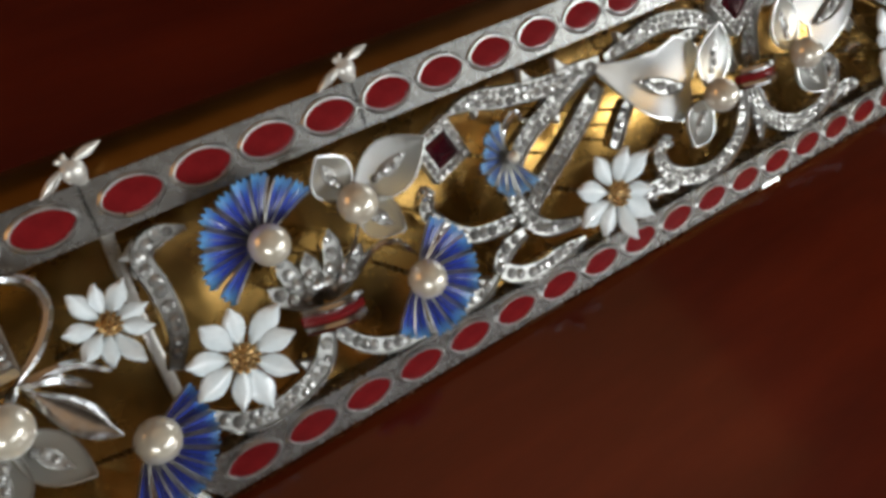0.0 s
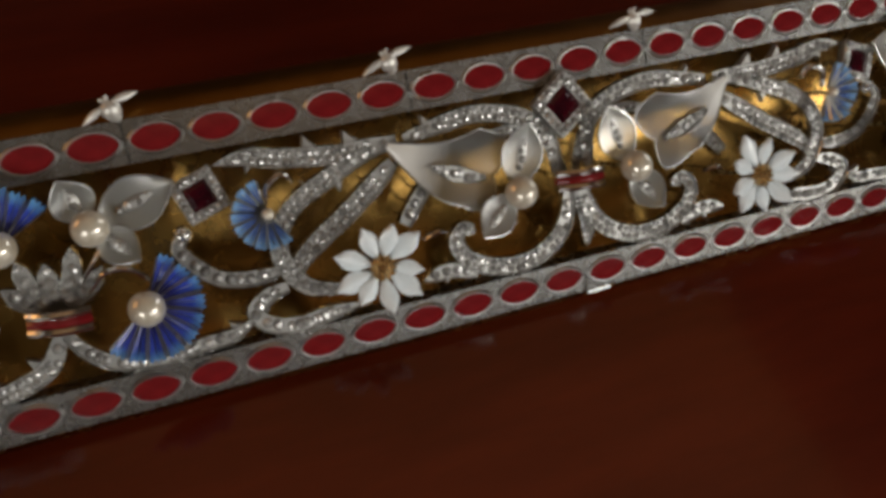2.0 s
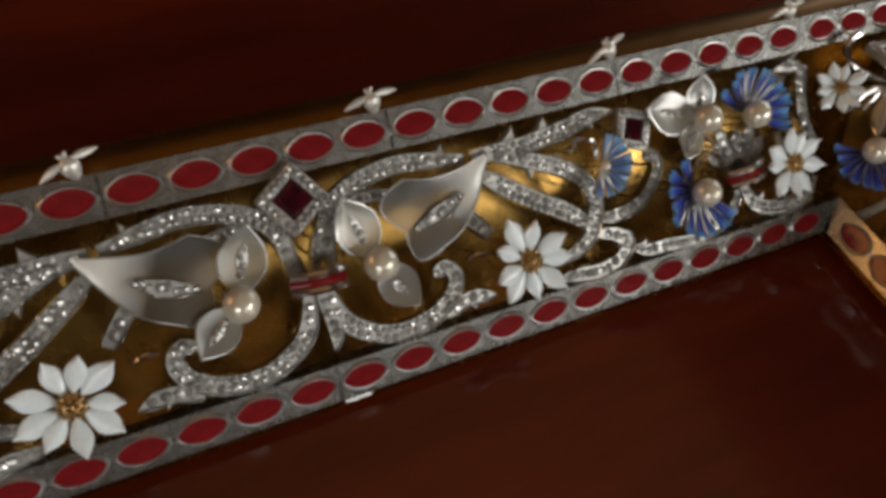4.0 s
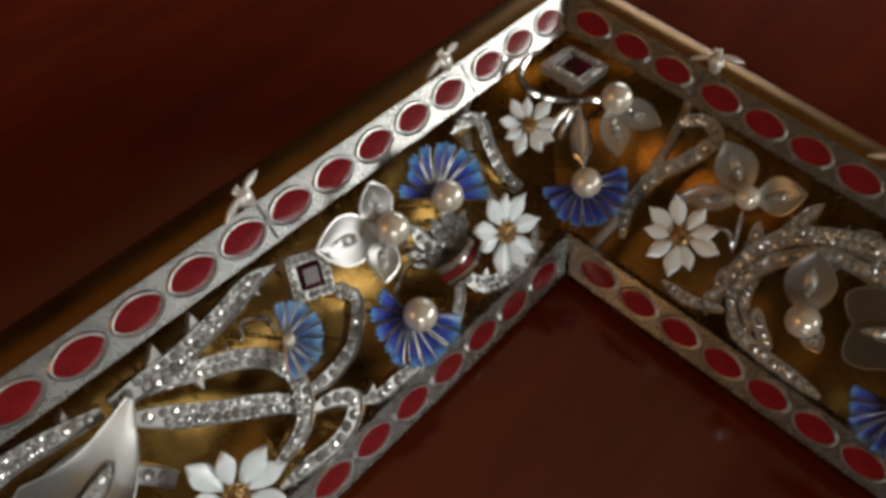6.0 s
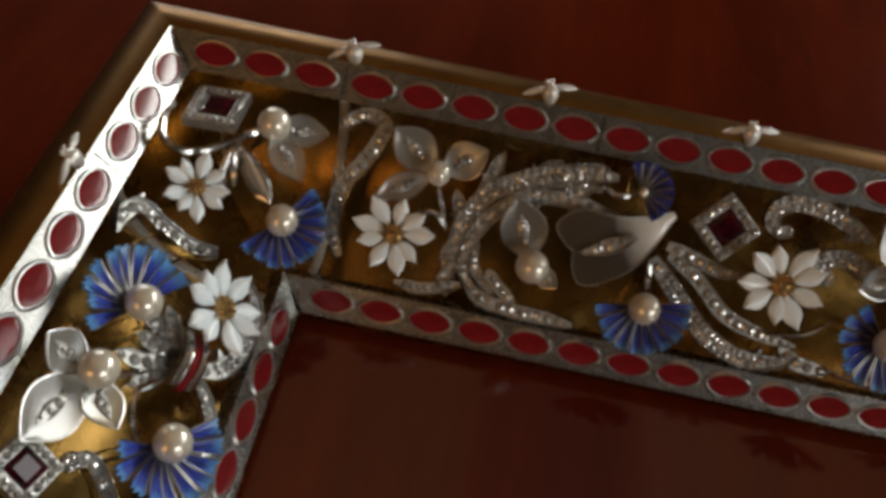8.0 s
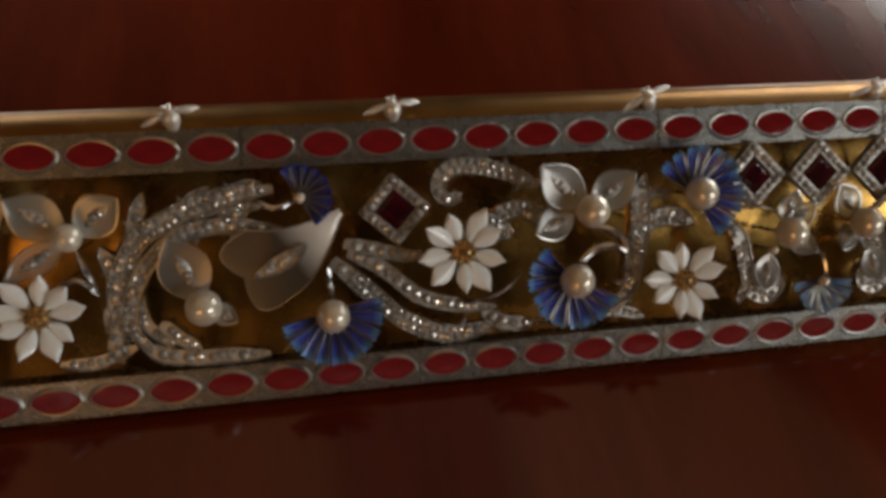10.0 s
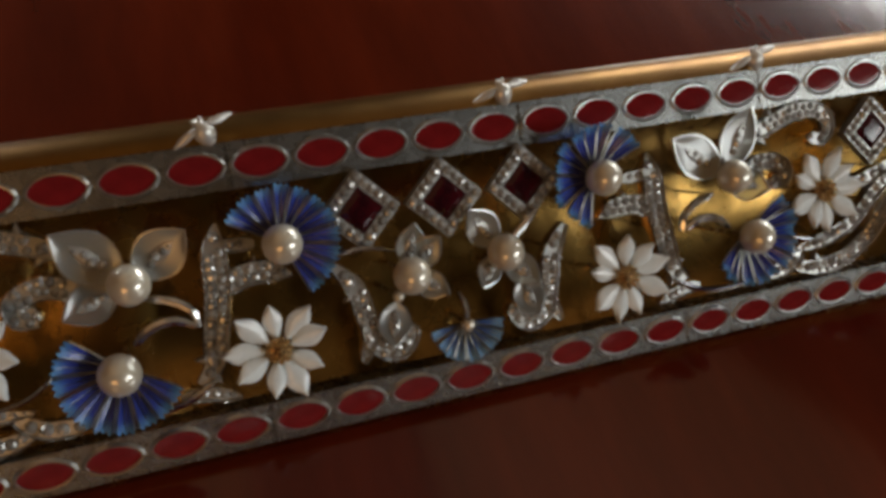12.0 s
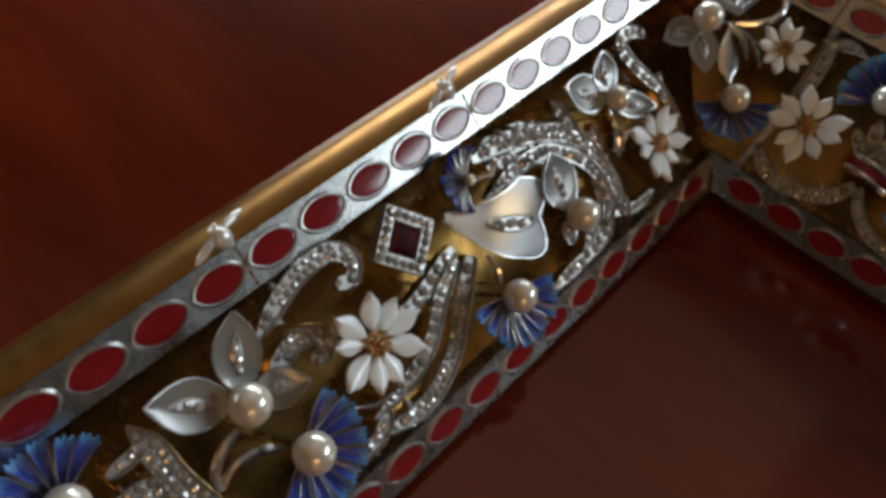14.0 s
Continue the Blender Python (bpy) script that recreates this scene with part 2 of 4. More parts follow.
for side in "abcd":
    bm = bmesh.new()
    turn = {"a": 0, "b": -90, "c": 180, "d": 90}[side]
    far, half = (YA, XB) if side in "ac" else (XB, YA)
    loops = []
    for sign in (-1, 1):
        ring = []
        for q in PROFILE:
            out, up = profile_point(*q)
            ring.append(bm.verts.new((sign * (half + out), far + out, ZT + up)))
        loops.append(ring)
    for i in range(len(PROFILE) - 1):
        f = bm.faces.new((loops[0][i], loops[1][i], loops[1][i + 1], loops[0][i + 1]))
        f.material_index = 0 if PROFILE[i][0] == "s" else 1
    bmesh.ops.transform(bm, matrix=pose(0, 0, 0, 0, 0, turn), verts=bm.verts[:])
    part("rail", bm, [GOLD, GOLD_RIM], frame_ob, "gilt sloping rail with a rounded rim", smooth=30)


# ---- silver bands with red enamel ovals ----
def band_slots(side):
    """Centres along the outer and the inner band."""
    if side in "ac":
        outer = [(k - 12.5) * 1.004 + (0.17 if k > 24 else -0.17 if k < 1 else 0) for k in range(-2, 28)]
        inner = [(k - 12.5) * 1.0017 for k in range(1, 25)]
    else:
        outer = [(k - 20) * 0.9965 + (0.128 if k > 36 else -0.128 if k < 4 else 0) for k in range(1, 40)]
        inner = [(k - 17) * 0.996 for k in range(1, 34)]
    return outer, inner


bm = bmesh.new()
dome(bm, 0.42 * P, 0.23 * P, 0.005 * P, 0, 4, 24, flat=0.4, point=1.22)
seed_oval = finish(bm, "red_oval", ENAMEL_RED, None, 60)
OVAL = seed_oval.data
bpy.data.objects.remove(seed_oval)


def band(side, slots, v, cuts):
    """One band: silver strips between the cuts, each with bezels, and the red ovals in them."""
    m = SIDES[side]
    run = Matrix.Translation((0, -v * P, 0)) @ Matrix.Rotation(radians(12 if v else 0), 4, 'X')
    limit = HALF[side] / P - v * R2
    groups, cur = [], []
    for i, s in enumerate(slots):
        cur.append(s)
        if i in cuts:
            groups.append(cur)
            cur = []
    groups.append(cur)
    for gi, gslots in enumerate(groups):
        bm = bmesh.new()
        lo = -limit if gi == 0 else (groups[gi - 1][-1] + gslots[0]) / 2 + 0.005
        hi = limit if gi == len(groups) - 1 else (gslots[-1] + groups[gi + 1][0]) / 2 - 0.005
        wide = 0.37
        k0, k1 = (R2 * wide if gi == 0 else 0), (R2 * wide if gi == len(groups) - 1 else 0)
        strip = [(lo + k0, -wide), (hi - k1, -wide), (hi + k1, wide), (lo - k0, wide)]
        prism(bm, [(x * P, y * P) for x, y in strip], -0.32 * P, 0.0, 0.02 * P)
        for sgn in (-1, 1):   # raised edge wires
            y0, y1 = sorted((sgn * 0.37, sgn * 0.335))
            d0, d1 = (y0 if gi == 0 else 0) * R2, (y1 if gi == 0 else 0) * R2
            e0, e1 = (y0 if gi == len(groups) - 1 else 0) * R2, (y1 if gi == len(groups) - 1 else 0) * R2
            prism(bm, [((lo - d0) * P, y0 * P), ((hi + e0) * P, y0 * P), ((hi + e1) * P, y1 * P), ((lo - d1) * P, y1 * P)], 0, 0.018 * P)
        for s in gslots:
            oval_ring(bm, 0.405 * P, 0.222 * P, 0.078 * P, 0.042 * P, (s * P, 0), 0.0, 24, 1.22)
        bmesh.ops.transform(bm, matrix=m @ run, verts=bm.verts[:])
        strip_ob = part("band", bm, [SILVER, BEZEL], frame_ob, "silver band with raised oval bezels", smooth=35)
        for s in gslots:
            ob = new("red_oval", OVAL)
            ob.parent = strip_ob
            ob.matrix_local = m @ run @ Matrix.Translation((s * P, 0, 0.012 * P))


for side in "abcd":
    outer, inner = band_slots(side)
    n = len(outer)
    cuts = {2, 6, 11, 16, 21, 26} if side in "ac" else {2, 7, 15, 20, 25, 30, 35}
    band(side, outer, 0, cuts)
    band(side, inner, S, {11} if side in "ac" else {12, 20})
# ---- more materials for the jewels ----
PEARL, pnt, pb = material("pearl")
pr, pn = noise_ramp(pnt, 120, [(0.3, (0.64, 0.575, 0.45)), (0.7, (0.75, 0.69, 0.56))])
pnt.links.new(pr.outputs["Color"], pb.inputs["Base Color"])
pb.inputs["Roughness"].default_value = 0.33
pb.inputs["Metallic"].default_value = 0.3
pb.inputs["Coat Weight"].default_value = 1.0
pb.inputs["Coat Roughness"].default_value = 0.12
pb.inputs["Coat IOR"].default_value = 2.2
pb.inputs["Sheen Weight"].default_value = 0.25
STONE, snt, sb = material("clear_stone")
sr, sn = noise_ramp(snt, 900, [(0.35, (0.24, 0.245, 0.235)), (0.65, (0.78, 0.78, 0.75))], detail=2)
info = snt.nodes.new("ShaderNodeObjectInfo")
vary = node(snt, "ShaderNodeMapRange")
vary.inputs["To Min"].default_value, vary.inputs["To Max"].default_value = 0.5, 1.0
snt.links.new(info.outputs["Random"], vary.inputs["Value"])
tint = snt.nodes.new("ShaderNodeVectorMath")
tint.operation = 'SCALE'
snt.links.new(sr.outputs["Color"], tint.inputs["Vector"])
snt.links.new(vary.outputs["Result"], tint.inputs["Scale"])
snt.links.new(tint.outputs["Vector"], sb.inputs["Base Color"])
sb.inputs["Metallic"].default_value = 0.5
sb.inputs["IOR"].default_value = 2.3
sb.inputs["Roughness"].default_value = 0.2
BED = surface("stone_bed", [(0.3, (0.33, 0.33, 0.31)), (0.7, (0.50, 0.495, 0.475))], 500, 0.4, 0.8, 1500, 0.2)
RUBY, rnt, rb = material("dark_red_stone")
rr_, rn_ = noise_ramp(rnt, 400, [(0.35, (0.016, 0.002, 0.005)), (0.7, (0.065, 0.003, 0.008))])
rnt.links.new(rr_.outputs["Color"], rb.inputs["Base Color"])
rb.inputs["Roughness"].default_value = 0.06
rb.inputs["IOR"].default_value = 1.5
rb.inputs["Coat Weight"].default_value = 0.0
GILT_BEAD = surface("gilt_bead", [(0.3, (0.40, 0.24, 0.10)), (0.7, (0.66, 0.45, 0.21))], 500, 0.25, 1.0)


def clear_leaf(name, white_to, clear_from, colour, clear, coat):
    """Enamel that is opaque white at the curled tip and clears to smoky glass along the lobe."""
    m, nt, b = material(name)
    tc = nt.nodes.new("ShaderNodeTexCoord")
    sep = nt.nodes.new("ShaderNodeSeparateXYZ")
    nt.links.new(tc.outputs["Object"], sep.inputs["Vector"])
    mr = node(nt, "ShaderNodeMapRange")
    mr.inputs["From Min"].default_value, mr.inputs["From Max"].default_value = white_to * P, clear_from * P
    nt.links.new(sep.outputs["X"], mr.inputs["Value"])
    r = nt.nodes.new("ShaderNodeValToRGB")
    r.color_ramp.elements[0].color, r.color_ramp.elements[1].color = (0.80, 0.80, 0.76, 1), (*colour, 1)
    nt.links.new(mr.outputs["Result"], r.inputs["Fac"])
    nt.links.new(r.outputs["Color"], b.inputs["Base Color"])
    tr = node(nt, "ShaderNodeMath")
    tr.operation = 'MULTIPLY'
    tr.inputs[1].default_value = clear
    nt.links.new(mr.outputs["Result"], tr.inputs[0])
    nt.links.new(tr.outputs["Value"], b.inputs["Transmission Weight"])
    b.inputs["Roughness"].default_value = 0.28
    b.inputs["IOR"].default_value = 1.4
    b.inputs["Coat Weight"].default_value = coat
    b.inputs["Coat Roughness"].default_value = 0.25
    b.inputs["Coat IOR"].default_value = 2.2
    return m


LEAF_WHITE = clear_leaf("frosted_enamel_leaf", 0.0, 0.4, (0.66, 0.69, 0.65), 0.82, 0.45)
LEAF_GREY = clear_leaf("smoky_enamel_leaf", 0.0, 0.5, (0.5, 0.53, 0.52), 0.85, 0.6)
LILY = clear_leaf("smoky_enamel_lily", 0.45, 1.2, (0.55, 0.56, 0.55), 0.96, 0.16)


def blue_enamel(name, deep, mid, tip, r0, r1):
    """Enamel that turns from deep blue at the heart to paler blue at the petal's tip."""
    m, nt, b = material(name)
    tc = nt.nodes.new("ShaderNodeTexCoord")
    sep = nt.nodes.new("ShaderNodeSeparateXYZ")
    nt.links.new(tc.outputs["Object"], sep.inputs["Vector"])
    mr = node(nt, "ShaderNodeMapRange")
    mr.inputs["From Min"].default_value, mr.inputs["From Max"].default_value = r0 * P, r1 * P
    nt.links.new(sep.outputs["X"], mr.inputs["Value"])
    n = node(nt, "ShaderNodeTexNoise", Scale=700.0, Detail=4.0)
    nt.links.new(tc.outputs["Object"], n.inputs["Vector"])
    add = nt.nodes.new("ShaderNodeMath")
    add.operation = 'MULTIPLY_ADD'
    add.inputs[1].default_value, add.inputs[2].default_value = 0.35, -0.17
    nt.links.new(n.outputs["Fac"], add.inputs[0])
    tot = nt.nodes.new("ShaderNodeMath")
    nt.links.new(mr.outputs["Result"], tot.inputs[0])
    nt.links.new(add.outputs["Value"], tot.inputs[1])
    r = nt.nodes.new("ShaderNodeValToRGB")
    r.color_ramp.elements.new(0.6)
    for e, (pos, col) in zip(r.color_ramp.elements, ((0.1, deep), (0.6, mid), (0.95, tip))):
        e.position, e.color = pos, (*col, 1)
    nt.links.new(tot.outputs["Value"], r.inputs["Fac"])
    nt.links.new(r.outputs["Color"], b.inputs["Base Color"])
    b.inputs["Roughness"].default_value = 0.3
    b.inputs["Coat Weight"].default_value = 0.2
    b.inputs["Coat Roughness"].default_value = 0.12
    return m


BLUE = blue_enamel("blue_enamel", (0.012, 0.014, 0.16), (0.025, 0.06, 0.42), (0.12, 0.36, 0.66), 0.30, 0.98)
BLUE_PALE = blue_enamel("pale_blue_enamel", (0.03, 0.065, 0.28), (0.07, 0.16, 0.45), (0.20, 0.40, 0.66), 0.1, 0.6)


# ---- jewel builders; all shapes in pitches, scaled on the way out ----
def jewel(name, bm, mat, parent, label="", smooth=40):
    bmesh.ops.scale(bm, vec=(P, P, P), verts=bm.verts[:])
    return part(name, bm, mat, parent, label, smooth)


def spin(a):
    return Matrix.Rotation(radians(a), 4, 'Z')


def local(x, y, z=0.0, a=0.0):
    return Matrix.Translation((x * P, y * P, z * P)) @ spin(a)


def curve_points(ctrl, step=0.07):
    """Even points on a smooth curve through the control points."""
    c = [Vector((a, b)) for a, b in ctrl]
    c = [c[0] * 2 - c[1]] + c + [c[-1] * 2 - c[-2]]
    pts = []
    for p0, p1, p2, p3 in zip(c, c[1:], c[2:], c[3:]):
        n = max(2, int((p2 - p1).length / step))
        for i in range(n):
            t = i / n
            pts.append(0.5 * (2 * p1 + (p2 - p0) * t + (2 * p0 - 5 * p1 + 4 * p2 - p3) * t * t + (3 * p1 - p0 - 3 * p2 + p3) * t ** 3))
    pts.append(c[-2])
    return pts


def brilliant(bm, x, y, z, r, turn=0.0, seg=7):
    """A small round stone: girdle, sloping crown and flat table."""
    rows = []
    for rad, h in ((r, 0.0), (r, 0.2 * r), (r * 0.72, 0.55 * r), (r * 0.3, 0.75 * r)):
        rows.append([bm.verts.new((x + rad * math.cos(turn + 2 * math.pi * i / seg), y + rad * math.sin(turn + 2 * math.pi * i / seg), z + h)) for i in range(seg)])
    for a, b in zip(rows, rows[1:]):
        for i in range(seg):
            bm.faces.new((a[i], a[(i + 1) % seg], b[(i + 1) % seg], b[i]))
    bm.faces.new(rows[-1])


def stone(parent, x, y, z, r, turn=0.0):
    """One cut stone; all share one mesh."""
    mesh = shared("stone", lambda: finish(scaled_bm(lambda bm: brilliant(bm, 0, 0, 0, 1.0)), "stone", STONE, None, 5))
    tilt = Matrix.Rotation(radians(15 * math.sin(turn * 1.3 + x * 9)), 4, 'X') @ Matrix.Rotation(radians(15 * math.sin(turn + y * 11)), 4, 'Y')
    return put("stone", mesh, parent, local(x, y, z, turn) @ tilt @ Matrix.Diagonal((r, r, r, 1)))


def ball(bm, x, y, z, r, u=10, v=6):
    bmesh.ops.create_uvsphere(bm, u_segments=u, v_segments=v, radius=r, matrix=Matrix.Translation((x, y, z)))


def sweep(bm, pts, widths, section, z=0.0, rise=None):
    """Sweeps a section of (across, up) pairs along flat points; across is in parts of the width."""
    rings = []
    n = len(pts)
    for i, p in enumerate(pts):
        d = (pts[min(i + 1, n - 1)] - pts[max(i - 1, 0)]).normalized()
        side = Vector((-d.y, d.x))
        w = widths(i / (n - 1))
        lift = z + (rise(i / (n - 1)) if rise else 0.0)
        rings.append([bm.verts.new((p.x + side.x * a * w, p.y + side.y * a * w, lift + h)) for a, h in section])
    k = len(section)
    for a, b in zip(rings, rings[1:]):
        for j in range(k):
            bm.faces.new((a[j], a[(j + 1) % k], b[(j + 1) % k], b[j])).material_index = 1 if k == 10 and j in (3, 4, 5) else 0
    bm.faces.new(rings[0][::-1])
    bm.faces.new(rings[-1])


CHANNEL = ((-1, -0.14), (-1, 0.045), (-0.93, 0.08), (-0.85, 0.06), (-0.8, 0.01), (0.8, 0.01), (0.85, 0.06), (0.93, 0.08), (1, 0.045), (1, -0.14))
WIRE = ((-1, -0.05), (-0.8, 0.03), (0, 0.06), (0.8, 0.03), (1, -0.05))


def taper(w, a=0.35, b=0.25):
    """Full in the middle; a and b are the shares of the width left at the two ends."""
    def f(t):
        k = min(1.0, t / 0.22)
        m = min(1.0, (1 - t) / 0.3)
        return w * (a + (1 - a) * math.sin(k * math.pi / 2)) * (b + (1 - b) * math.sin(m * math.pi / 2))
    return f


class Place:
    """One half of a side's pattern: turns pattern places into poses on the slope, mirrored for the other half."""

    def __init__(self, base, sgn, mid=0.0):
        self.base, self.sgn, self.mid = base, sgn, mid

    def u(self, u):
        return self.mid + self.sgn * u

    def own(self, right, left):
        """The value of the half at hand, where the two halves differ a little."""
        return right if self.sgn > 0 else left

    def angle(self, a):
        return a if self.sgn > 0 else 180 - a

    def at(self, u, v, n=0.0, turn=0.0):
        return self.base @ pose(self.u(u) * P, -v * P, n * P, 0, 0, turn)

    def flat(self, pts, u0, v0):
        """Pattern points about (u0, v0), as x and y on the slope."""
        return [(self.sgn * (u - u0), -(v - v0)) for u, v in pts]


def scroll(pl, pts, w=0.17, n=0.1, stones=0.105, thorns=(), curl=0.0, ends=(0.4, 0.3), label=""):
    """A stone-set silver ribbon. thorns: (share of the length, side, size). curl: size of a round boss at the far end."""
    u0, v0 = pts[len(pts) // 2]
    thing = empty("scroll_ornament", pl.at(u0, v0, n), label or "curling silver scroll set with small clear stones", "scroll ornament", "scrolls on the frame")
    line = curve_points(pl.flat(pts, u0, v0))
    width = taper(w, *ends)
    count = len(line)
    bm = bmesh.new()
    sweep(bm, line, width, CHANNEL)
    for share, side, size in thorns:
        size *= 1.15
        i = min(count - 2, max(1, int(share * count)))
        d = (line[i + 1] - line[i - 1]).normalized()
        nn = Vector((-d.y, d.x)) * side * pl.sgn
        q = line[i] + nn * width(share) * 0.8
        tip = q + nn * size * 0.95 + d * size * 0.3
        q -= nn * width(share) * 0.25
        a, b = q - d * size * 1.25, q + d * size * 0.45
        prism(bm, [(a.x, a.y), ((a.x + tip.x) / 2 + d.x * 0.04, (a.y + tip.y) / 2 + d.y * 0.04), (tip.x, tip.y), (b.x, b.y)], -0.12, 0.03, 0.03)
        for f in list(bm.faces)[-10:]:
            f.material_index = 1
    if curl:
        dome(bm, curl, curl, 0.12, -0.06, 4, 14, (line[-1].x, line[-1].y))
    for i in range(count // 5, count, max(1, count // 3)):
        prism(bm, [(line[i].x + 0.03 * math.cos(k), line[i].y + 0.03 * math.sin(k)) for k in (0, 1.05, 2.1, 3.14, 4.2, 5.25)], -n - 0.95, -0.1)
    jewel("ribbon", bm, [SILVER_BRIGHT, BED], thing)
    run, last = 0.0, line[0]
    gap = 0.1
    for i, q in enumerate(line):
        run += (q - last).length
        last = q
        here = width(i / (count - 1))
        two = here > 0.172
        r = min(stones * 1.06, here * (0.45 if two else 0.74))
        if run > gap and r > 0.035 and 2 < i < count - 2:
            d = (line[i + 1] - line[i - 1]).normalized()
            off = Vector((-d.y, d.x)) * here * (0.37 if two else 0.0)
            jog = 0.012 * math.sin(i * 7.3)
            stone(thing, q.x + off.x + jog, q.y + off.y - jog, -0.012, r, i * 40)
            if two:
                stone(thing, q.x - off.x + d.x * r * 0.9, q.y - off.y + d.y * r * 0.9, -0.012, r * 1.04, i * 57)
            run, gap = 0.0, r * (1.5 + 0.25 * math.sin(i * 3.1))
    if curl:
        for k in range(6):
            stone(thing, line[-1].x + curl * 0.6 * math.cos(k * 1.047), line[-1].y + curl * 0.6 * math.sin(k * 1.047), 0.02, curl * 0.27, k * 57)
        stone(thing, line[-1].x, line[-1].y, 0.05, curl * 0.3)
    return thing


def wire(pl, pts, w=0.05, n=0.25, rise=0.0, label="thin curved silver stem"):
    u0, v0 = pts[0]
    thing = empty("stem_ornament", pl.at(u0, v0, n), label, "stem ornament", "stems on the frame")
    line = curve_points(pl.flat(pts, u0, v0))
    bm = bmesh.new()
    sweep(bm, line, taper(w, 0.5, 0.6), WIRE, 0.0, (lambda t: rise * math.sin(t * math.pi)))
    q = line[0]
    prism(bm, [(q.x + 0.025 * math.cos(k), q.y + 0.025 * math.sin(k)) for k in (0, 1.57, 3.14, 4.71)], -n - 0.95, 0.0)
    jewel("stem", bm, SILVER_BRIGHT, thing)
    return thing


def leaf_grid(bm, length, wide, lift, cup, thick, start=0.0, rows=9, cols=7, belly=0.45, wave=0.0, tip=0.95):
    """A pointed leaf along x: a curved top and underside, closed round its edge."""
    top, low = [], []
    for i in range(rows + 1):
        s = i / rows
        hw = wide * (math.sin(math.pi * min(1.0, s ** (math.log(0.5) / math.log(belly)))) ** (0.75 if s < belly else tip) if 0 < s < 1 else 0.0) + 0.012
        tr, br = [], []
        for j in range(cols):
            f = 2 * j / (cols - 1) - 1
            z = lift * s * s + cup * (f * f - 0.5) + wave * math.sin(s * 3.1)
            tr.append(bm.verts.new((start + length * s, hw * f, z)))
            br.append(bm.verts.new((start + length * s, hw * f, z - thick)))
        top.append(tr)
        low.append(br)
    for g, flip in ((top, False), (low, True)):
        for i in range(rows):
            for j in range(cols - 1):
                q = (g[i][j], g[i + 1][j], g[i + 1][j + 1], g[i][j + 1])
                bm.faces.new(q[::-1] if flip else q)
    for i in range(rows):
        for j in (0, cols - 1):
            bm.faces.new((top[i][j], top[i + 1][j], low[i + 1][j], low[i][j]))
    for i in (0, rows):
        for j in range(cols - 1):
            bm.faces.new((top[i][j], top[i][j + 1], low[i][j + 1], low[i][j]))
    return top


def leaf_rim(bm, top, r=0.015):
    """A raised wire round the edge of a leaf."""
    edge = [row[0].co.copy() for row in top] + [row[-1].co.copy() for row in top[::-1]]
    rings = []
    n = len(edge)
    for i, q in enumerate(edge):
        d = edge[(i + 1) % n] - edge[i - 1]
        d.z = 0
        d.normalize()
        side = Vector((d.y, -d.x, 0))
        rings.append([bm.verts.new(q + side * r * a + Vector((0, 0, r * h))) for a, h in ((-1, -0.5), (-0.7, 1), (0.7, 1), (1, -0.5))])
    for i in range(n):
        a, b = rings[i], rings[(i + 1) % n]
        for j in range(3):
            bm.faces.new((a[j], a[j + 1], b[j + 1], b[j]))


MESHES = {}


def shared(key, make):
    """The mesh of a piece that is made once and used by many."""
    if key not in MESHES:
        ob = make()
        MESHES[key] = ob.data
        bpy.data.objects.remove(ob)
    return MESHES[key]


def put(name, mesh, parent, m, label=""):
    ob = new(name, mesh)
    ob.parent = parent
    ob.matrix_local = m
    return tagged(ob, label) if label else ob


def scaled_bm(build):
    bm = bmesh.new()
    build(bm)
    bmesh.ops.scale(bm, vec=(P, P, P), verts=bm.verts[:])
    return bm


def pearl_mesh(r):
    def build(bm):
        ball(bm, 0, 0, 0, r, 24, 16)
    return shared(("pearl", r), lambda: finish(scaled_bm(build), "pearl", PEARL, None, 180))


def stem_mesh(h):
    def build(bm):
        prism(bm, [(0.04 * math.cos(k), 0.04 * math.sin(k)) for k in (0, 0.785, 1.57, 2.36, 3.14, 3.93, 4.71, 5.5)], -h, 0.0)
    return shared(("stem", h), lambda: finish(scaled_bm(build), "post", SILVER, None, 40))


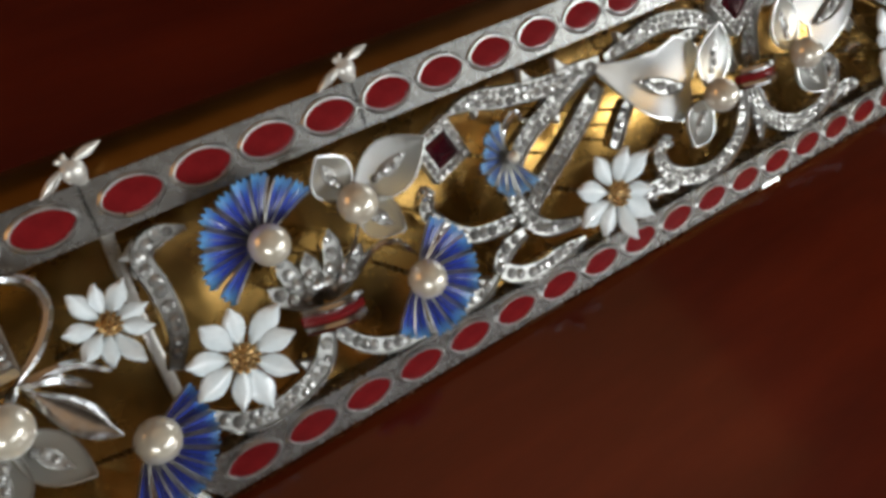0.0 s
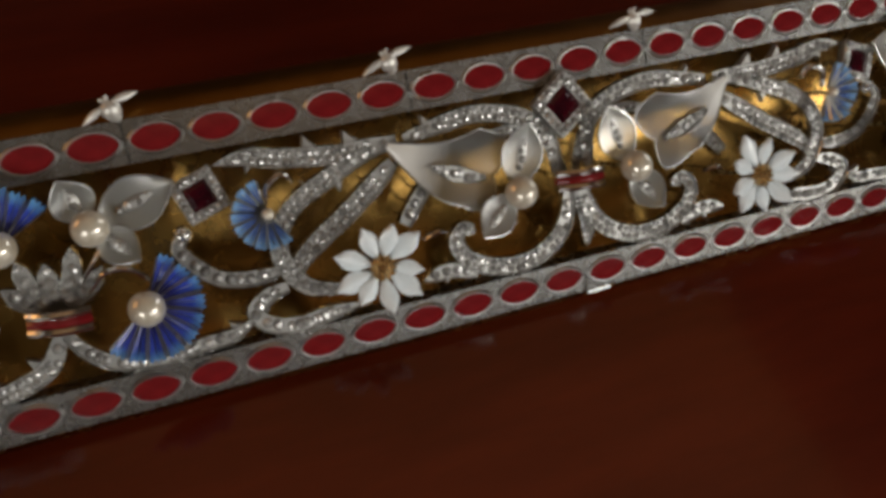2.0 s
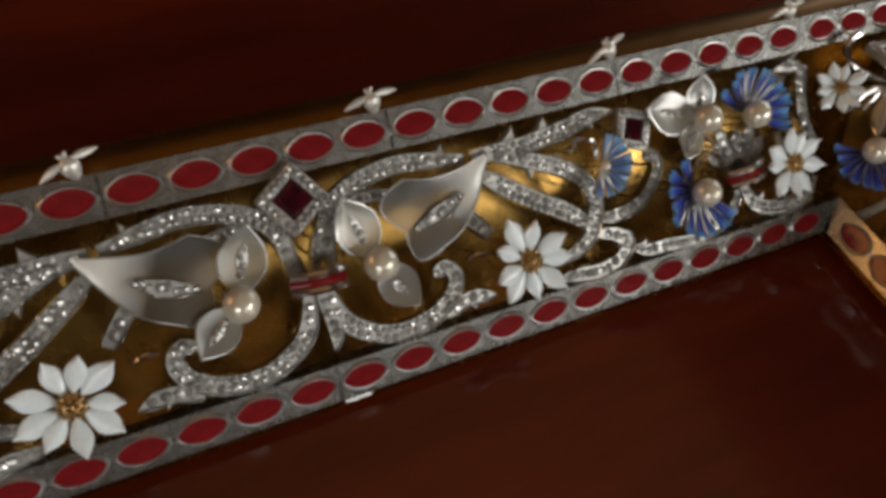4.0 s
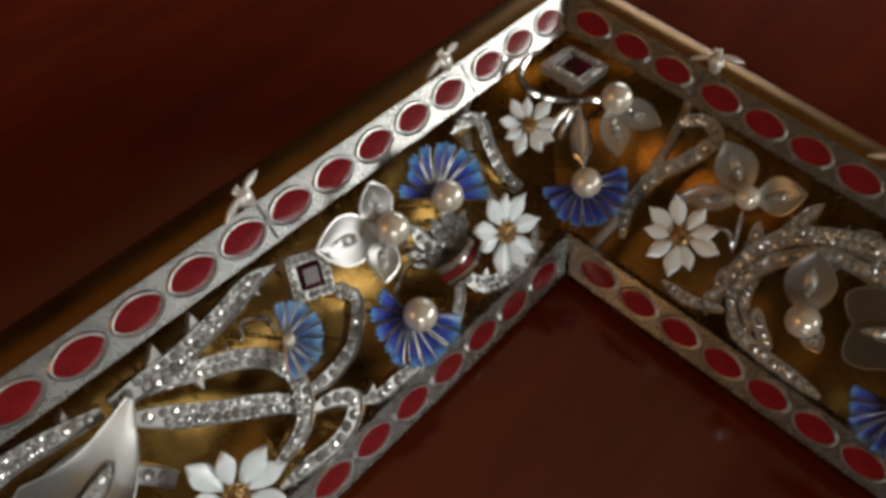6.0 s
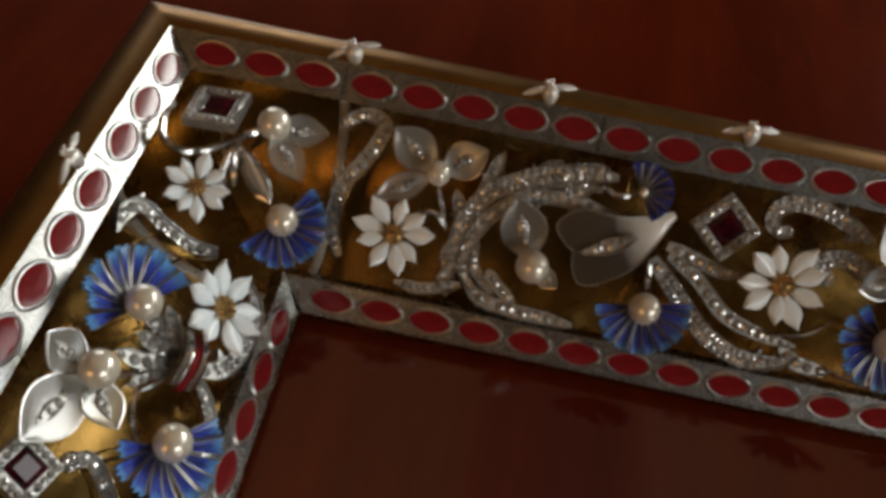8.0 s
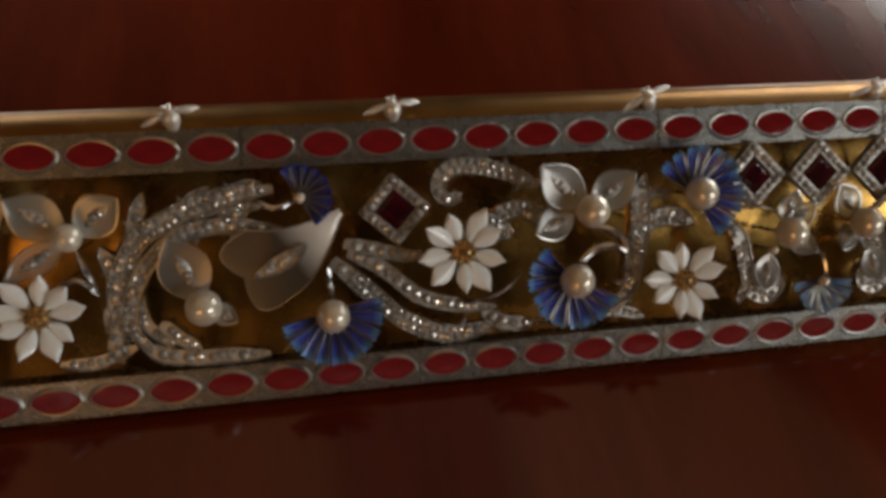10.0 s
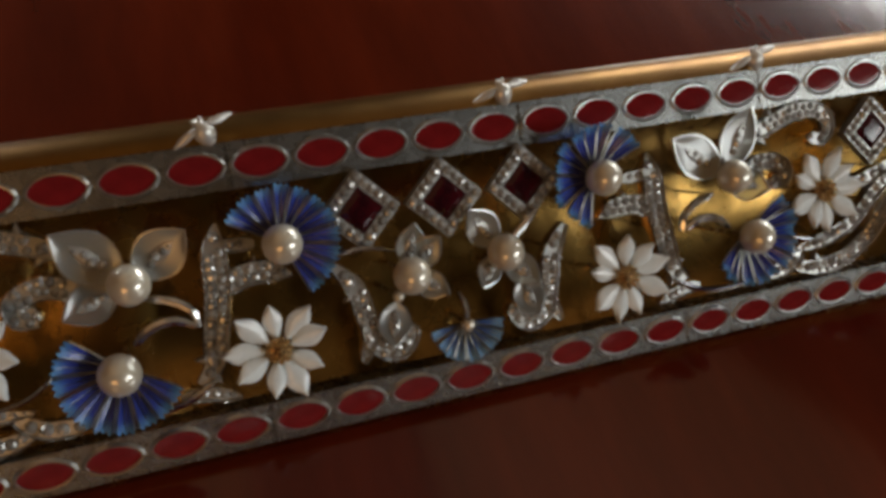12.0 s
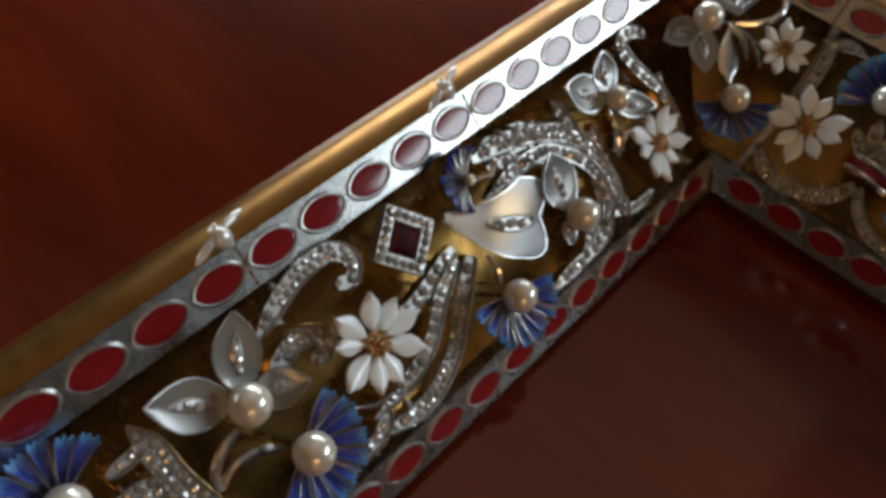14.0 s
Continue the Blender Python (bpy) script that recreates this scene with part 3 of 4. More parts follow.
def daisy(m, n, r, turn, petals=9, group="white daisies"):
    """A white enamel daisy with a cluster of gilt beads, standing n over the slope."""
    thing = empty("daisy_ornament", m @ spin(turn), "white enamel daisy with a gilt bead centre on a silver post", "flower ornament", group)

    def petal(kind):
        def build(bm):
            leaf_grid(bm, 0.80, 0.19 + 0.012 * kind, 0.10 - 0.05 * kind, -0.05, 0.05, 0.2, belly=0.56, tip=1.25)
        return shared(("daisy_petal", kind), lambda: finish(scaled_bm(build), "petal", ENAMEL_WHITE, None, 50))

    for k in range(petals):
        a = 360 / petals * k + 5 * math.sin(k * 2.4 + turn)
        tilt = Matrix.Rotation(radians(-4 + 6 * math.sin(k * 1.7 + turn)), 4, 'Y')
        size = r * (0.95 + 0.09 * math.sin(k * 3.9 + turn))
        put("petal", petal(k % 2), thing, spin(a) @ tilt @ Matrix.Diagonal((size, size, 1, 1)))

    def beads(bm):
        dome(bm, 0.25, 0.25, 0.08, 0.0, 3, 14)
        for k in range(11):
            ball(bm, 0.215 * math.cos(k * 0.571), 0.215 * math.sin(k * 0.571), 0.075, 0.05, 7, 5)
        for k in range(6):
            ball(bm, 0.115 * math.cos(k * 1.047 + 0.4), 0.115 * math.sin(k * 1.047 + 0.4), 0.115, 0.05, 7, 5)
        ball(bm, 0, 0, 0.13, 0.05, 7, 5)
    put("centre", shared("daisy_beads", lambda: finish(scaled_bm(beads), "centre", GILT_BEAD, None, 60)), thing, Matrix.Diagonal((r, r, 1, 1)), "cluster of gilt beads")["kind"] = "stuff"
    put("post", stem_mesh(round(n + 0.95, 2)), thing, Matrix.Identity(4))
    return thing


def cornflower(m, n, r, a0, a1, petals, pearl_r, pale=False, group="blue cornflowers"):
    """A fan of blue enamel petals from angle a0 to a1 about a pearl."""
    kind = "pale" if pale else "deep"
    thing = empty("cornflower_ornament", m, "%s blue enamel cornflower fan with silver ribs round a pearl" % kind, "flower ornament", group)
    step = (a1 - a0) / petals
    half = radians(step) / 2 * 0.84

    def build(bm):
        r0 = 0.12 * r
        rows, cols = 6, 7
        grid = []
        for i in range(rows + 1):
            s = i / rows
            row = []
            for j in range(cols):
                f = 2 * j / (cols - 1) - 1
                rad = r0 + (r - r0) * s
                if i == rows:
                    rad += r * (0.035 * math.cos(f * math.pi * 3) - 0.02)
                ang = f * half
                z = -0.05 + 0.30 * r * s ** 1.6 - 0.06 * (1 - abs(f)) * s
                row.append((rad * math.cos(ang), rad * math.sin(ang), z))
            grid.append(row)
        top = [[bm.verts.new(q) for q in row] for row in grid]
        low = [[bm.verts.new((x, y, z - 0.05)) for x, y, z in row] for row in grid]
        for i in range(rows):
            for j in range(cols - 1):
                bm.faces.new((top[i][j], top[i + 1][j], top[i + 1][j + 1], top[i][j + 1]))
                bm.faces.new((low[i][j], low[i][j + 1], low[i + 1][j + 1], low[i + 1][j]))
            for j in (0, cols - 1):
                bm.faces.new((top[i][j], top[i + 1][j], low[i + 1][j], low[i][j]))
        for i in (0, rows):
            for j in range(cols - 1):
                bm.faces.new((top[i][j], top[i][j + 1], low[i][j + 1], low[i][j]))
        before = len(bm.faces)
        for j in (0, 3, cols - 1):     # silver ribs
            wv = (0.02 if j != 3 else 0.012)
            prev = None
            for i in range(rows + (1 if j != 3 else 0)):
                x, y, z = grid[i][j]
                sec = [bm.verts.new((x, y - wv, z - 0.01)), bm.verts.new((x, y, z + 0.03)), bm.verts.new((x, y + wv, z - 0.01))]
                if prev:
                    for k in range(2):
                        bm.faces.new((prev[k], prev[k + 1], sec[k + 1], sec[k])).material_index = 1
                prev = sec

    key = ("fan", r, round(step, 1), pale)
    mesh = shared(key, lambda: finish(scaled_bm(build), "petal", [BLUE_PALE if pale else BLUE, BEZEL], None, 45))
    for k in range(petals):
        tip = Matrix.Rotation(radians(5 * math.sin(k * 2.2 + a0)), 4, 'Y')
        put("petal", mesh, thing, spin(a0 + step * (k + 0.5)) @ tip)
    put("pearl", pearl_mesh(pearl_r), thing, local(0, 0, pearl_r * 0.75), "small cream pearl" if pearl_r < 0.2 else "round cream pearl")
    put("post", stem_mesh(round(n + 0.95, 2)), thing, Matrix.Identity(4))
    return thing


def leaf_part(thing, a, length, wide, mat, lift=0.15, z=0.0, stones=4, kind="petal"):
    """A silver-rimmed leaf with a slit of small stones, at angle a about the thing's origin."""
    bm = bmesh.new()
    top = leaf_grid(bm, length, wide, lift, 0.03, 0.06, 0.1, belly=0.5)
    for f in bm.faces:
        f.material_index = 0
    n0 = len(bm.faces)
    leaf_rim(bm, top)
    bm.faces.ensure_lookup_table()
    for f in bm.faces[n0:]:
        f.material_index = 1
    bmesh.ops.scale(bm, vec=(P, P, P), verts=bm.verts[:])
    ob = finish(bm, kind, [mat, BEZEL], thing, 50)
    ob.matrix_local = local(0, 0, z, a)
    if stones:
        bm = bmesh.new()
        x0, x1 = 0.1 + length * 0.3, 0.1 + length * 0.68
        zz = lambda x: lift * ((x - 0.1) / length) ** 2 - 0.03
        prev = None
        for i in range(9):
            s = i / 8
            x = x0 - 0.06 + (x1 - x0 + 0.16) * s
            h = 0.105 * math.sin(math.pi * s) + 0.006
            sec = [bm.verts.new((x, -h, zz(x) + 0.02)), bm.verts.new((x, -h * 0.7, zz(x) + 0.045)), bm.verts.new((x, h * 0.7, zz(x) + 0.045)), bm.verts.new((x, h, zz(x) + 0.02))]
            if prev:
                for k in range(3):
                    bm.faces.new((prev[k], prev[k + 1], sec[k + 1], sec[k]))
            prev = sec
        jewel("inlay", bm, BED, ob, "slit that holds the clear stones")
        for i in range(stones):
            x = x0 + (x1 - x0) * i / max(1, stones - 1)
            stone(ob, x, 0.03 * math.sin(i * 2.6 + a), zz(x) + 0.03, 0.062 + 0.022 * math.sin(i * 1.4 + 0.3), i * 50)
    return ob


def pearl_flower(pl, u, v, n, leaves, pearl_r=0.3, mat=None, label="silver three-petalled flower with a cream pearl at its heart"):
    """leaves: (angle, length, half width)."""
    thing = empty("pearl_flower_ornament", pl.at(u, v, n), label, "flower ornament", "pearl flowers")
    for a, length, wide in leaves:
        leaf_part(thing, pl.angle(a), length, wide, mat or LEAF_WHITE)
    put("pearl", pearl_mesh(pearl_r), thing, local(0, 0, pearl_r * 0.8), "round cream pearl")
    put("post", stem_mesh(round(n + 0.95, 2)), thing, Matrix.Identity(4))
    return thing


def lily(pl, u, v, n, a, size, mat, label, bow=0.15):
    """A two-lobed enamel flower with a curled silver tip at (u, v); the lobes run off at angle a."""
    thing = empty("lily_ornament", pl.at(u, v, n, pl.angle(a)), label, "flower ornament", "two-lobed lilies")
    flip = pl.sgn
    bm = bmesh.new()
    rows, cols = 14, 17
    top, low = [], []
    for i in range(rows + 1):
        s = i / rows
        tr, br = [], []
        for j in range(cols):
            f = 2 * j / (cols - 1) - 1
            wide = radians(24 if f < 0 else 22) * f
            reach = size * s * (1 - (0.11 * (1 - abs(f)) ** 2.2 + 0.27 * (max(0.0, abs(f) - 0.5) / 0.5) ** 2.2) * s)
            z = 0.06 * math.sin(math.pi * s) - 0.08 * (1 - s) ** 2 + 0.04 * s * f * f - 0.05 * f * f * (1 - s)
            x = reach * math.cos(wide)
            y = flip * (bow * math.sin(math.pi * s) + reach * math.sin(wide) + 0.06 * f)
            tr.append(bm.verts.new((x, y, z)))
            br.append(bm.verts.new((x, y, z - 0.06)))
        top.append(tr)
        low.append(br)
    for i in range(rows):
        for j in range(cols - 1):
            bm.faces.new((top[i][j], top[i + 1][j], top[i + 1][j + 1], top[i][j + 1]))
            bm.faces.new((low[i][j], low[i][j + 1], low[i + 1][j + 1], low[i + 1][j])).material_index = 0
        for j in (0, cols - 1):
            bm.faces.new((top[i][j], top[i + 1][j], low[i + 1][j], low[i][j])).material_index = 1
    for i in (0, rows):
        for j in range(cols - 1):
            bm.faces.new((top[i][j], top[i][j + 1], low[i][j + 1], low[i][j])).material_index = 1
    n0 = len(bm.faces)
    edge = [row[0].co.copy() for row in top] + [v.co.copy() for v in top[-1][1:-1]] + [row[-1].co.copy() for row in top[::-1]]
    rings = []
    for i, q in enumerate(edge):
        d = edge[min(i + 1, len(edge) - 1)] - edge[max(i - 1, 0)]
        d.z = 0
        d.normalize()
        side = Vector((d.y, -d.x, 0))
        rings.append([bm.verts.new(q + side * 0.017 * k + Vector((0, 0, 0.017 * h))) for k, h in ((-1, -0.5), (-0.7, 1), (0.7, 1), (1, -0.5))])
    for p0, p1 in zip(rings, rings[1:]):
        for k in range(3):
            bm.faces.new((p0[k], p0[k + 1], p1[k + 1], p1[k]))
    bm.faces.ensure_lookup_table()
    for f in bm.faces[n0:]:
        f.material_index = 1
    bmesh.ops.scale(bm, vec=(P, P, P), verts=bm.verts[:])
    finish(bm, "petal", [mat, BEZEL], thing, 50)
    bm = bmesh.new()
    line = [Vector((size * x, flip * bow * math.sin(math.pi * x))) for x in [0.36 + 0.040 * i for i in range(13)]]
    sweep(bm, line, lambda t: 0.165 * math.sin(math.pi * (0.05 + 0.9 * t)), CHANNEL, 0.09, lambda t: -0.07 * t)
    jewel("inlay", bm, [SILVER_BRIGHT, BED], thing, "narrow silver slit set with clear stones")
    for i in range(8):
        q = line[1 + int(i * 1.45)]
        stone(thing, q.x, q.y + 0.03 * math.sin(i * 2.1), 0.09 - 0.010 * i, 0.06 + 0.04 * math.sin(i * 0.42), i * 40)
    put("post", stem_mesh(round(n + 0.95, 2)), thing, local(size * 0.6, 0, 0.02))
    return thing


def gem_square(m, half, n, beads=4, label="square dark red stone in a frame of clear stones", oblong=1.0):
    thing = empty("gem_setting", m, label, "gem setting", "square gem settings")
    bm = bmesh.new()
    for k in range(4):
        b2 = bmesh.new()
        a, b = half * 1.0, half * 0.58
        prism(b2, [(-a * 0.98, -a), (a * 0.98, -a), (b * 0.98, -b), (-b * 0.98, -b)], -0.13, 0.06, 0.015)
        bmesh.ops.transform(b2, matrix=spin(90 * k), verts=b2.verts[:])
        tmp = bpy.data.meshes.new("tmp")
        b2.to_mesh(tmp)
        b2.free()
        bm.from_mesh(tmp)
        bpy.data.meshes.remove(tmp)
    bmesh.ops.scale(bm, vec=(oblong, 1, 1), verts=bm.verts[:])
    jewel("setting", bm, BED, thing)
    beads += 1
    r = half * 0.8 / beads * 1.08
    for k in range(4):
        for i in range(beads):
            f = (2 * i / beads - 1) * half * 0.8 + 0.0
            x, y = Matrix.Rotation(radians(90 * k), 2) @ Vector((f, -half * 0.8))
            stone(thing, x * oblong, y, 0.055, r, k * 70 + i * 50)
    bm = bmesh.new()
    b = half * 0.56
    rows = []
    for q, z in ((b, -0.1), (b, 0.03), (b * 0.62, 0.09)):
        rows.append([bm.verts.new((x * q * oblong, y * q, z)) for x, y in ((-1, -1), (1, -1), (1, 1), (-1, 1))])
    for a_, b_ in zip(rows, rows[1:]):
        for i in range(4):
            bm.faces.new((a_[i], a_[(i + 1) % 4], b_[(i + 1) % 4], b_[i]))
    bm.faces.new(rows[-1])
    bm.faces.new(rows[0][::-1])
    jewel("gem", bm, RUBY, thing, "step-cut dark red stone", 5)
    put("post", stem_mesh(round(n + 0.95, 2)), thing, local(0, 0, -0.1))
    return thing


def clasp(pl, u, v, n, a, length):
    """A red enamel tie between two silver rims, bowed over the scrolls."""
    thing = empty("clasp_ornament", pl.at(u, v, n, pl.angle(a)), "red enamel tie with two silver rims over the scrolls", "clasp ornament", "red clasps")
    for name, y0, y1, h, mat in (("tie", -0.075, 0.075, 0.0, ENAMEL_RED), ("rim", 0.08, 0.20, 0.045, SILVER_BRIGHT), ("rim", -0.20, -0.08, 0.045, SILVER_BRIGHT)):
        bm = bmesh.new()
        prev = None
        for i in range(13):
            s = i / 12
            x = (s - 0.5) * length
            z = 0.22 * math.sin(math.pi * s) + h
            ym = (y0 + y1) / 2
            sec = [bm.verts.new((x, y, zz)) for y, zz in ((y0, z - 0.1), (y0, z), (ym, z + 0.04), (y1, z), (y1, z - 0.1))]
            if prev:
                for k in range(5):
                    bm.faces.new((prev[k], prev[(k + 1) % 5], sec[(k + 1) % 5], sec[k]))
            else:
                bm.faces.new(sec[::-1])
            prev = sec
        bm.faces.new(prev)
        jewel(name, bm, mat, thing)
    put("post", stem_mesh(round(n + 0.95, 2)), thing, Matrix.Identity(4))
    return thing


def finial(m):
    """A small silver figure with a bead head, pointed body and two spread wings, astride the rim."""
    def build(bm):
        for s in (-1, 1):
            b2 = bmesh.new()
            leaf_grid(b2, 0.50, 0.062, -0.14, -0.03, 0.06, 0.04, belly=0.5)
            bmesh.ops.transform(b2, matrix=Matrix.Translation((0.02 * s, 0.13, 0.25)) @ spin(90 - s * 101), verts=b2.verts[:])
            tmp = bpy.data.meshes.new("tmp")
            b2.to_mesh(tmp)
            b2.free()
            bm.from_mesh(tmp)
            bpy.data.meshes.remove(tmp)
        rows = []
        for y, r, z in ((0.27, 0.03, 0.17), (0.23, 0.085, 0.18), (0.17, 0.075, 0.19), (0.11, 0.14, 0.20), (0.0, 0.18, 0.19), (-0.12, 0.15, 0.15), (-0.21, 0.09, 0.12), (-0.27, 0.025, 0.10)):
            rows.append([bm.verts.new((r * math.cos(k * 0.785), y, z + r * 0.8 * math.sin(k * 0.785))) for k in range(8)])
        for a, b in zip(rows, rows[1:]):
            for i in range(8):
                bm.faces.new((a[i], a[(i + 1) % 8], b[(i + 1) % 8], b[i]))
        bm.faces.new(rows[0])
        bm.faces.new(rows[-1][::-1])
        for s in (-1, 1):
            ball(bm, 0.06 * s, 0.25, 0.235, 0.04, 6, 4)
        prism(bm, [(0.07 * math.cos(k), 0.07 * math.sin(k)) for k in (0, 1.05, 2.1, 3.14, 4.2, 5.25)], -0.1, 0.12)
    mesh = shared("finial", lambda: finish(scaled_bm(build), "winged_finial", FINIAL, None, 50))
    m = m @ Matrix.Translation((0, 0.06 * P, 0)) @ spin(10) @ Matrix.Diagonal((0.95, 0.86, 0.82, 1))
    ob = new("winged_finial", mesh)
    ob.matrix_world = m
    return tagged(ob, "small bright silver winged finial on the gilt rim", "finial", "winged finials on the rim")
# ---- the pattern of the short sides (top and bottom of the frame) ----
def short_half(pl):
    # centre
    lily(pl, 3.68, 0.90, 0.34, 206, 2.38, LILY, "smoky glass-like enamel lily of two lobes with a white curled tip", 0.16)
    pearl_flower(pl, pl.own(1.06, 1.42), 2.2, 0.48, ((108, 1.2, 0.40), (pl.own(-59, -40), 0.98, 0.36)), 0.31, label="two white enamel petals with a cream pearl between")
    scroll(pl, [(0.36, 2.1), (0.37, 1.6), (0.5, 1.2), (0.85, 0.90), (1.35, 0.72), (1.95, 0.64), (2.6, 0.72), (3.3, 0.85)], 0.18, 0.05, thorns=((0.86, 1, 0.16),), ends=(0.6, 0.6))
    scroll(pl, [(3.45, 0.86), (4.0, 0.87), (4.55, 0.88), (5.1, 0.82), (5.65, 0.74), (6.2, 0.62), (6.76, 0.65)], 0.19, 0.08, thorns=((0.26, 1, 0.24), (0.48, 1, 0.22), (0.79, -1, 0.14)), ends=(0.7, 0.08))
    scroll(pl, [(0.8, 1.08), (1.45, 1.09), (1.85, 1.18), (2.6, 1.15), (3.3, 1.2)], 0.12, -0.02, 0.07)
    scroll(pl, [(0.16, 2.5), (0.32, 3.08), (0.70, 3.46), (1.30, 3.68), (2.0, 3.60), (2.48, 3.32), (2.64, 2.95), (2.45, 2.72), (2.28, 2.82)], 0.19, 0.05, curl=0.1, ends=(0.6, 0.7))
    scroll(pl, [(2.3, 3.66), (2.7, 3.5), (3.0, 3.48), (3.4, 3.56)], 0.16, 0.05, thorns=((0.35, 1, 0.16), (0.6, -1, 0.12)), ends=(0.5, 0.1))
    scroll(pl, [(3.9, 0.95), (4.3, 1.05), (4.85, 1.28), (5.25, 1.45), (5.62, 1.7), (5.86, 2.02), (5.94, 2.4), (5.82, 2.8), (5.55, 3.12), (5.1, 3.27), (4.73, 3.32)], 0.18, 0.08, thorns=((0.2, -1, 0.18), (0.33, 1, 0.1)), ends=(0.6, 0.4))
    scroll(pl, [(3.58, 1.22), (4.0, 1.54), (4.62, 1.98), (5.17, 2.32), (5.55, 2.6), (5.74, 2.85)], 0.2, 0.04, ends=(0.6, 0.7))
    scroll(pl, [(2.95, 1.75), (3.2, 1.98), (3.56, 2.42)], 0.16, -0.02, ends=(0.8, 0.8))
    # leaf spray and lower scroll
    scroll(pl, [(5.95, 2.70), (6.4, 2.74), (7.0, 2.62), (7.4, 2.28), (7.6, 1.95), (7.48, 1.72)], 0.15, 0.08, curl=0.17, ends=(0.5, 0.8))
    scroll(pl, [(5.92, 3.02), (6.3, 3.12), (6.58, 3.36), (6.35, 3.64), (5.85, 3.77), (5.3, 3.71), (4.72, 3.67)], 0.17, 0.06, thorns=((0.3, -1, 0.12),), ends=(0.6, 0.3))
    scroll(pl, [(6.6, 3.45), (7.0, 3.66), (7.5, 3.70), (8.3, 3.76), (8.95, 3.66), (9.4, 3.36), (9.68, 2.95)], 0.15, 0.04, thorns=((0.12, 1, 0.16),), ends=(0.3, 0.7))
    scroll(pl, [(9.75, 2.95), (10.1, 3.46), (10.9, 3.72), (11.5, 3.6), (11.9, 3.2)], 0.18, 0.04, thorns=((0.25, 1, 0.2), (0.55, 1, 0.16)), ends=(0.7, 0.4))
    wire(pl, [(5.5, 1.2), (5.65, 1.0), (5.95, 1.15), (6.02, 1.48)], 0.05, 0.3, 0.15)
    wire(pl, [(8.1, 2.4), (8.4, 2.05), (8.8, 2.0), (9.2, 2.35)], 0.05, 0.3, 0.2)
    wire(pl, [(8.7, 1.5), (8.9, 1.75), (9.3, 2.2)], 0.04, 0.2, 0.1)
    wire(pl, [(3.3, 2.72), (3.05, 2.62), (2.85, 2.68)], 0.05, 0.3, 0.1)
    # crown of leaves over the clasp
    for tip_u, tip_v, bend in ((8.85, 1.92, -0.12), (9.25, 1.5, -0.1), (9.7, 1.68, 0.03), (10.12, 1.55, 0.1), (10.42, 1.95, 0.1)):
        scroll(pl, [(9.67, 2.46), ((9.67 + tip_u) / 2 + bend, (2.46 + tip_v) / 2 + 0.04), (tip_u, tip_v)], 0.165, 0.12, ends=(0.35, 0.05), label="pointed silver leaf set with clear stones")
    # end scroll
    scroll(pl, [(11.1, 0.66), (11.5, 0.62), (11.80, 0.80), (11.74, 1.35), (11.76, 1.95), (12.0, 2.45)], 0.16, 0.06, thorns=((0.3, 1, 0.16),), ends=(0.2, 0.6))
    scroll(pl, [(11.62, 0.55), (11.80, 0.8), (11.98, 1.05)], 0.12, 0.04, ends=(0.3, 0.2))
    # flowers
    gem_square(pl.at(7.06, 1.10, 0.2, pl.angle(-19)), 0.39, 0.2, 4, "square dark red stone with a beaded silver border")
    cornflower(pl.at(pl.own(10.01, 10.24), pl.own(1.42, 1.27), 0.33), 0.33, 0.98, *((-38, 152) if pl.sgn > 0 else (28, 218)), 10, 0.30)
    cornflower(pl.at(pl.own(8.12, 8.29), 2.67, 0.66), 0.66, 0.92, *((112, 325) if pl.sgn > 0 else (-145, 68)), 10, 0.30)
    cornflower(pl.at(pl.own(6.02, 6.05), 1.61, 0.52), 0.52, 0.62, *((-125, 85) if pl.sgn > 0 else (95, 305)), 9, 0.11, True)
    pearl_flower(pl, pl.own(8.64, 8.84), 1.23, 0.40, ((161, 1.38, 0.42), (pl.own(83, 69), 0.78, 0.34), (228, 0.82, 0.31)), 0.3)
    daisy(pl.at(pl.own(10.65, 11.2), pl.own(2.64, 2.50), 0.74), 0.74, 0.84, pl.angle(20))
    daisy(pl.at(pl.own(3.96, 4.27), 2.98, 0.66), 0.66, 0.90, pl.angle(-10))
    clasp(pl, 9.67, 2.64, 0.36, 6, 1.0)


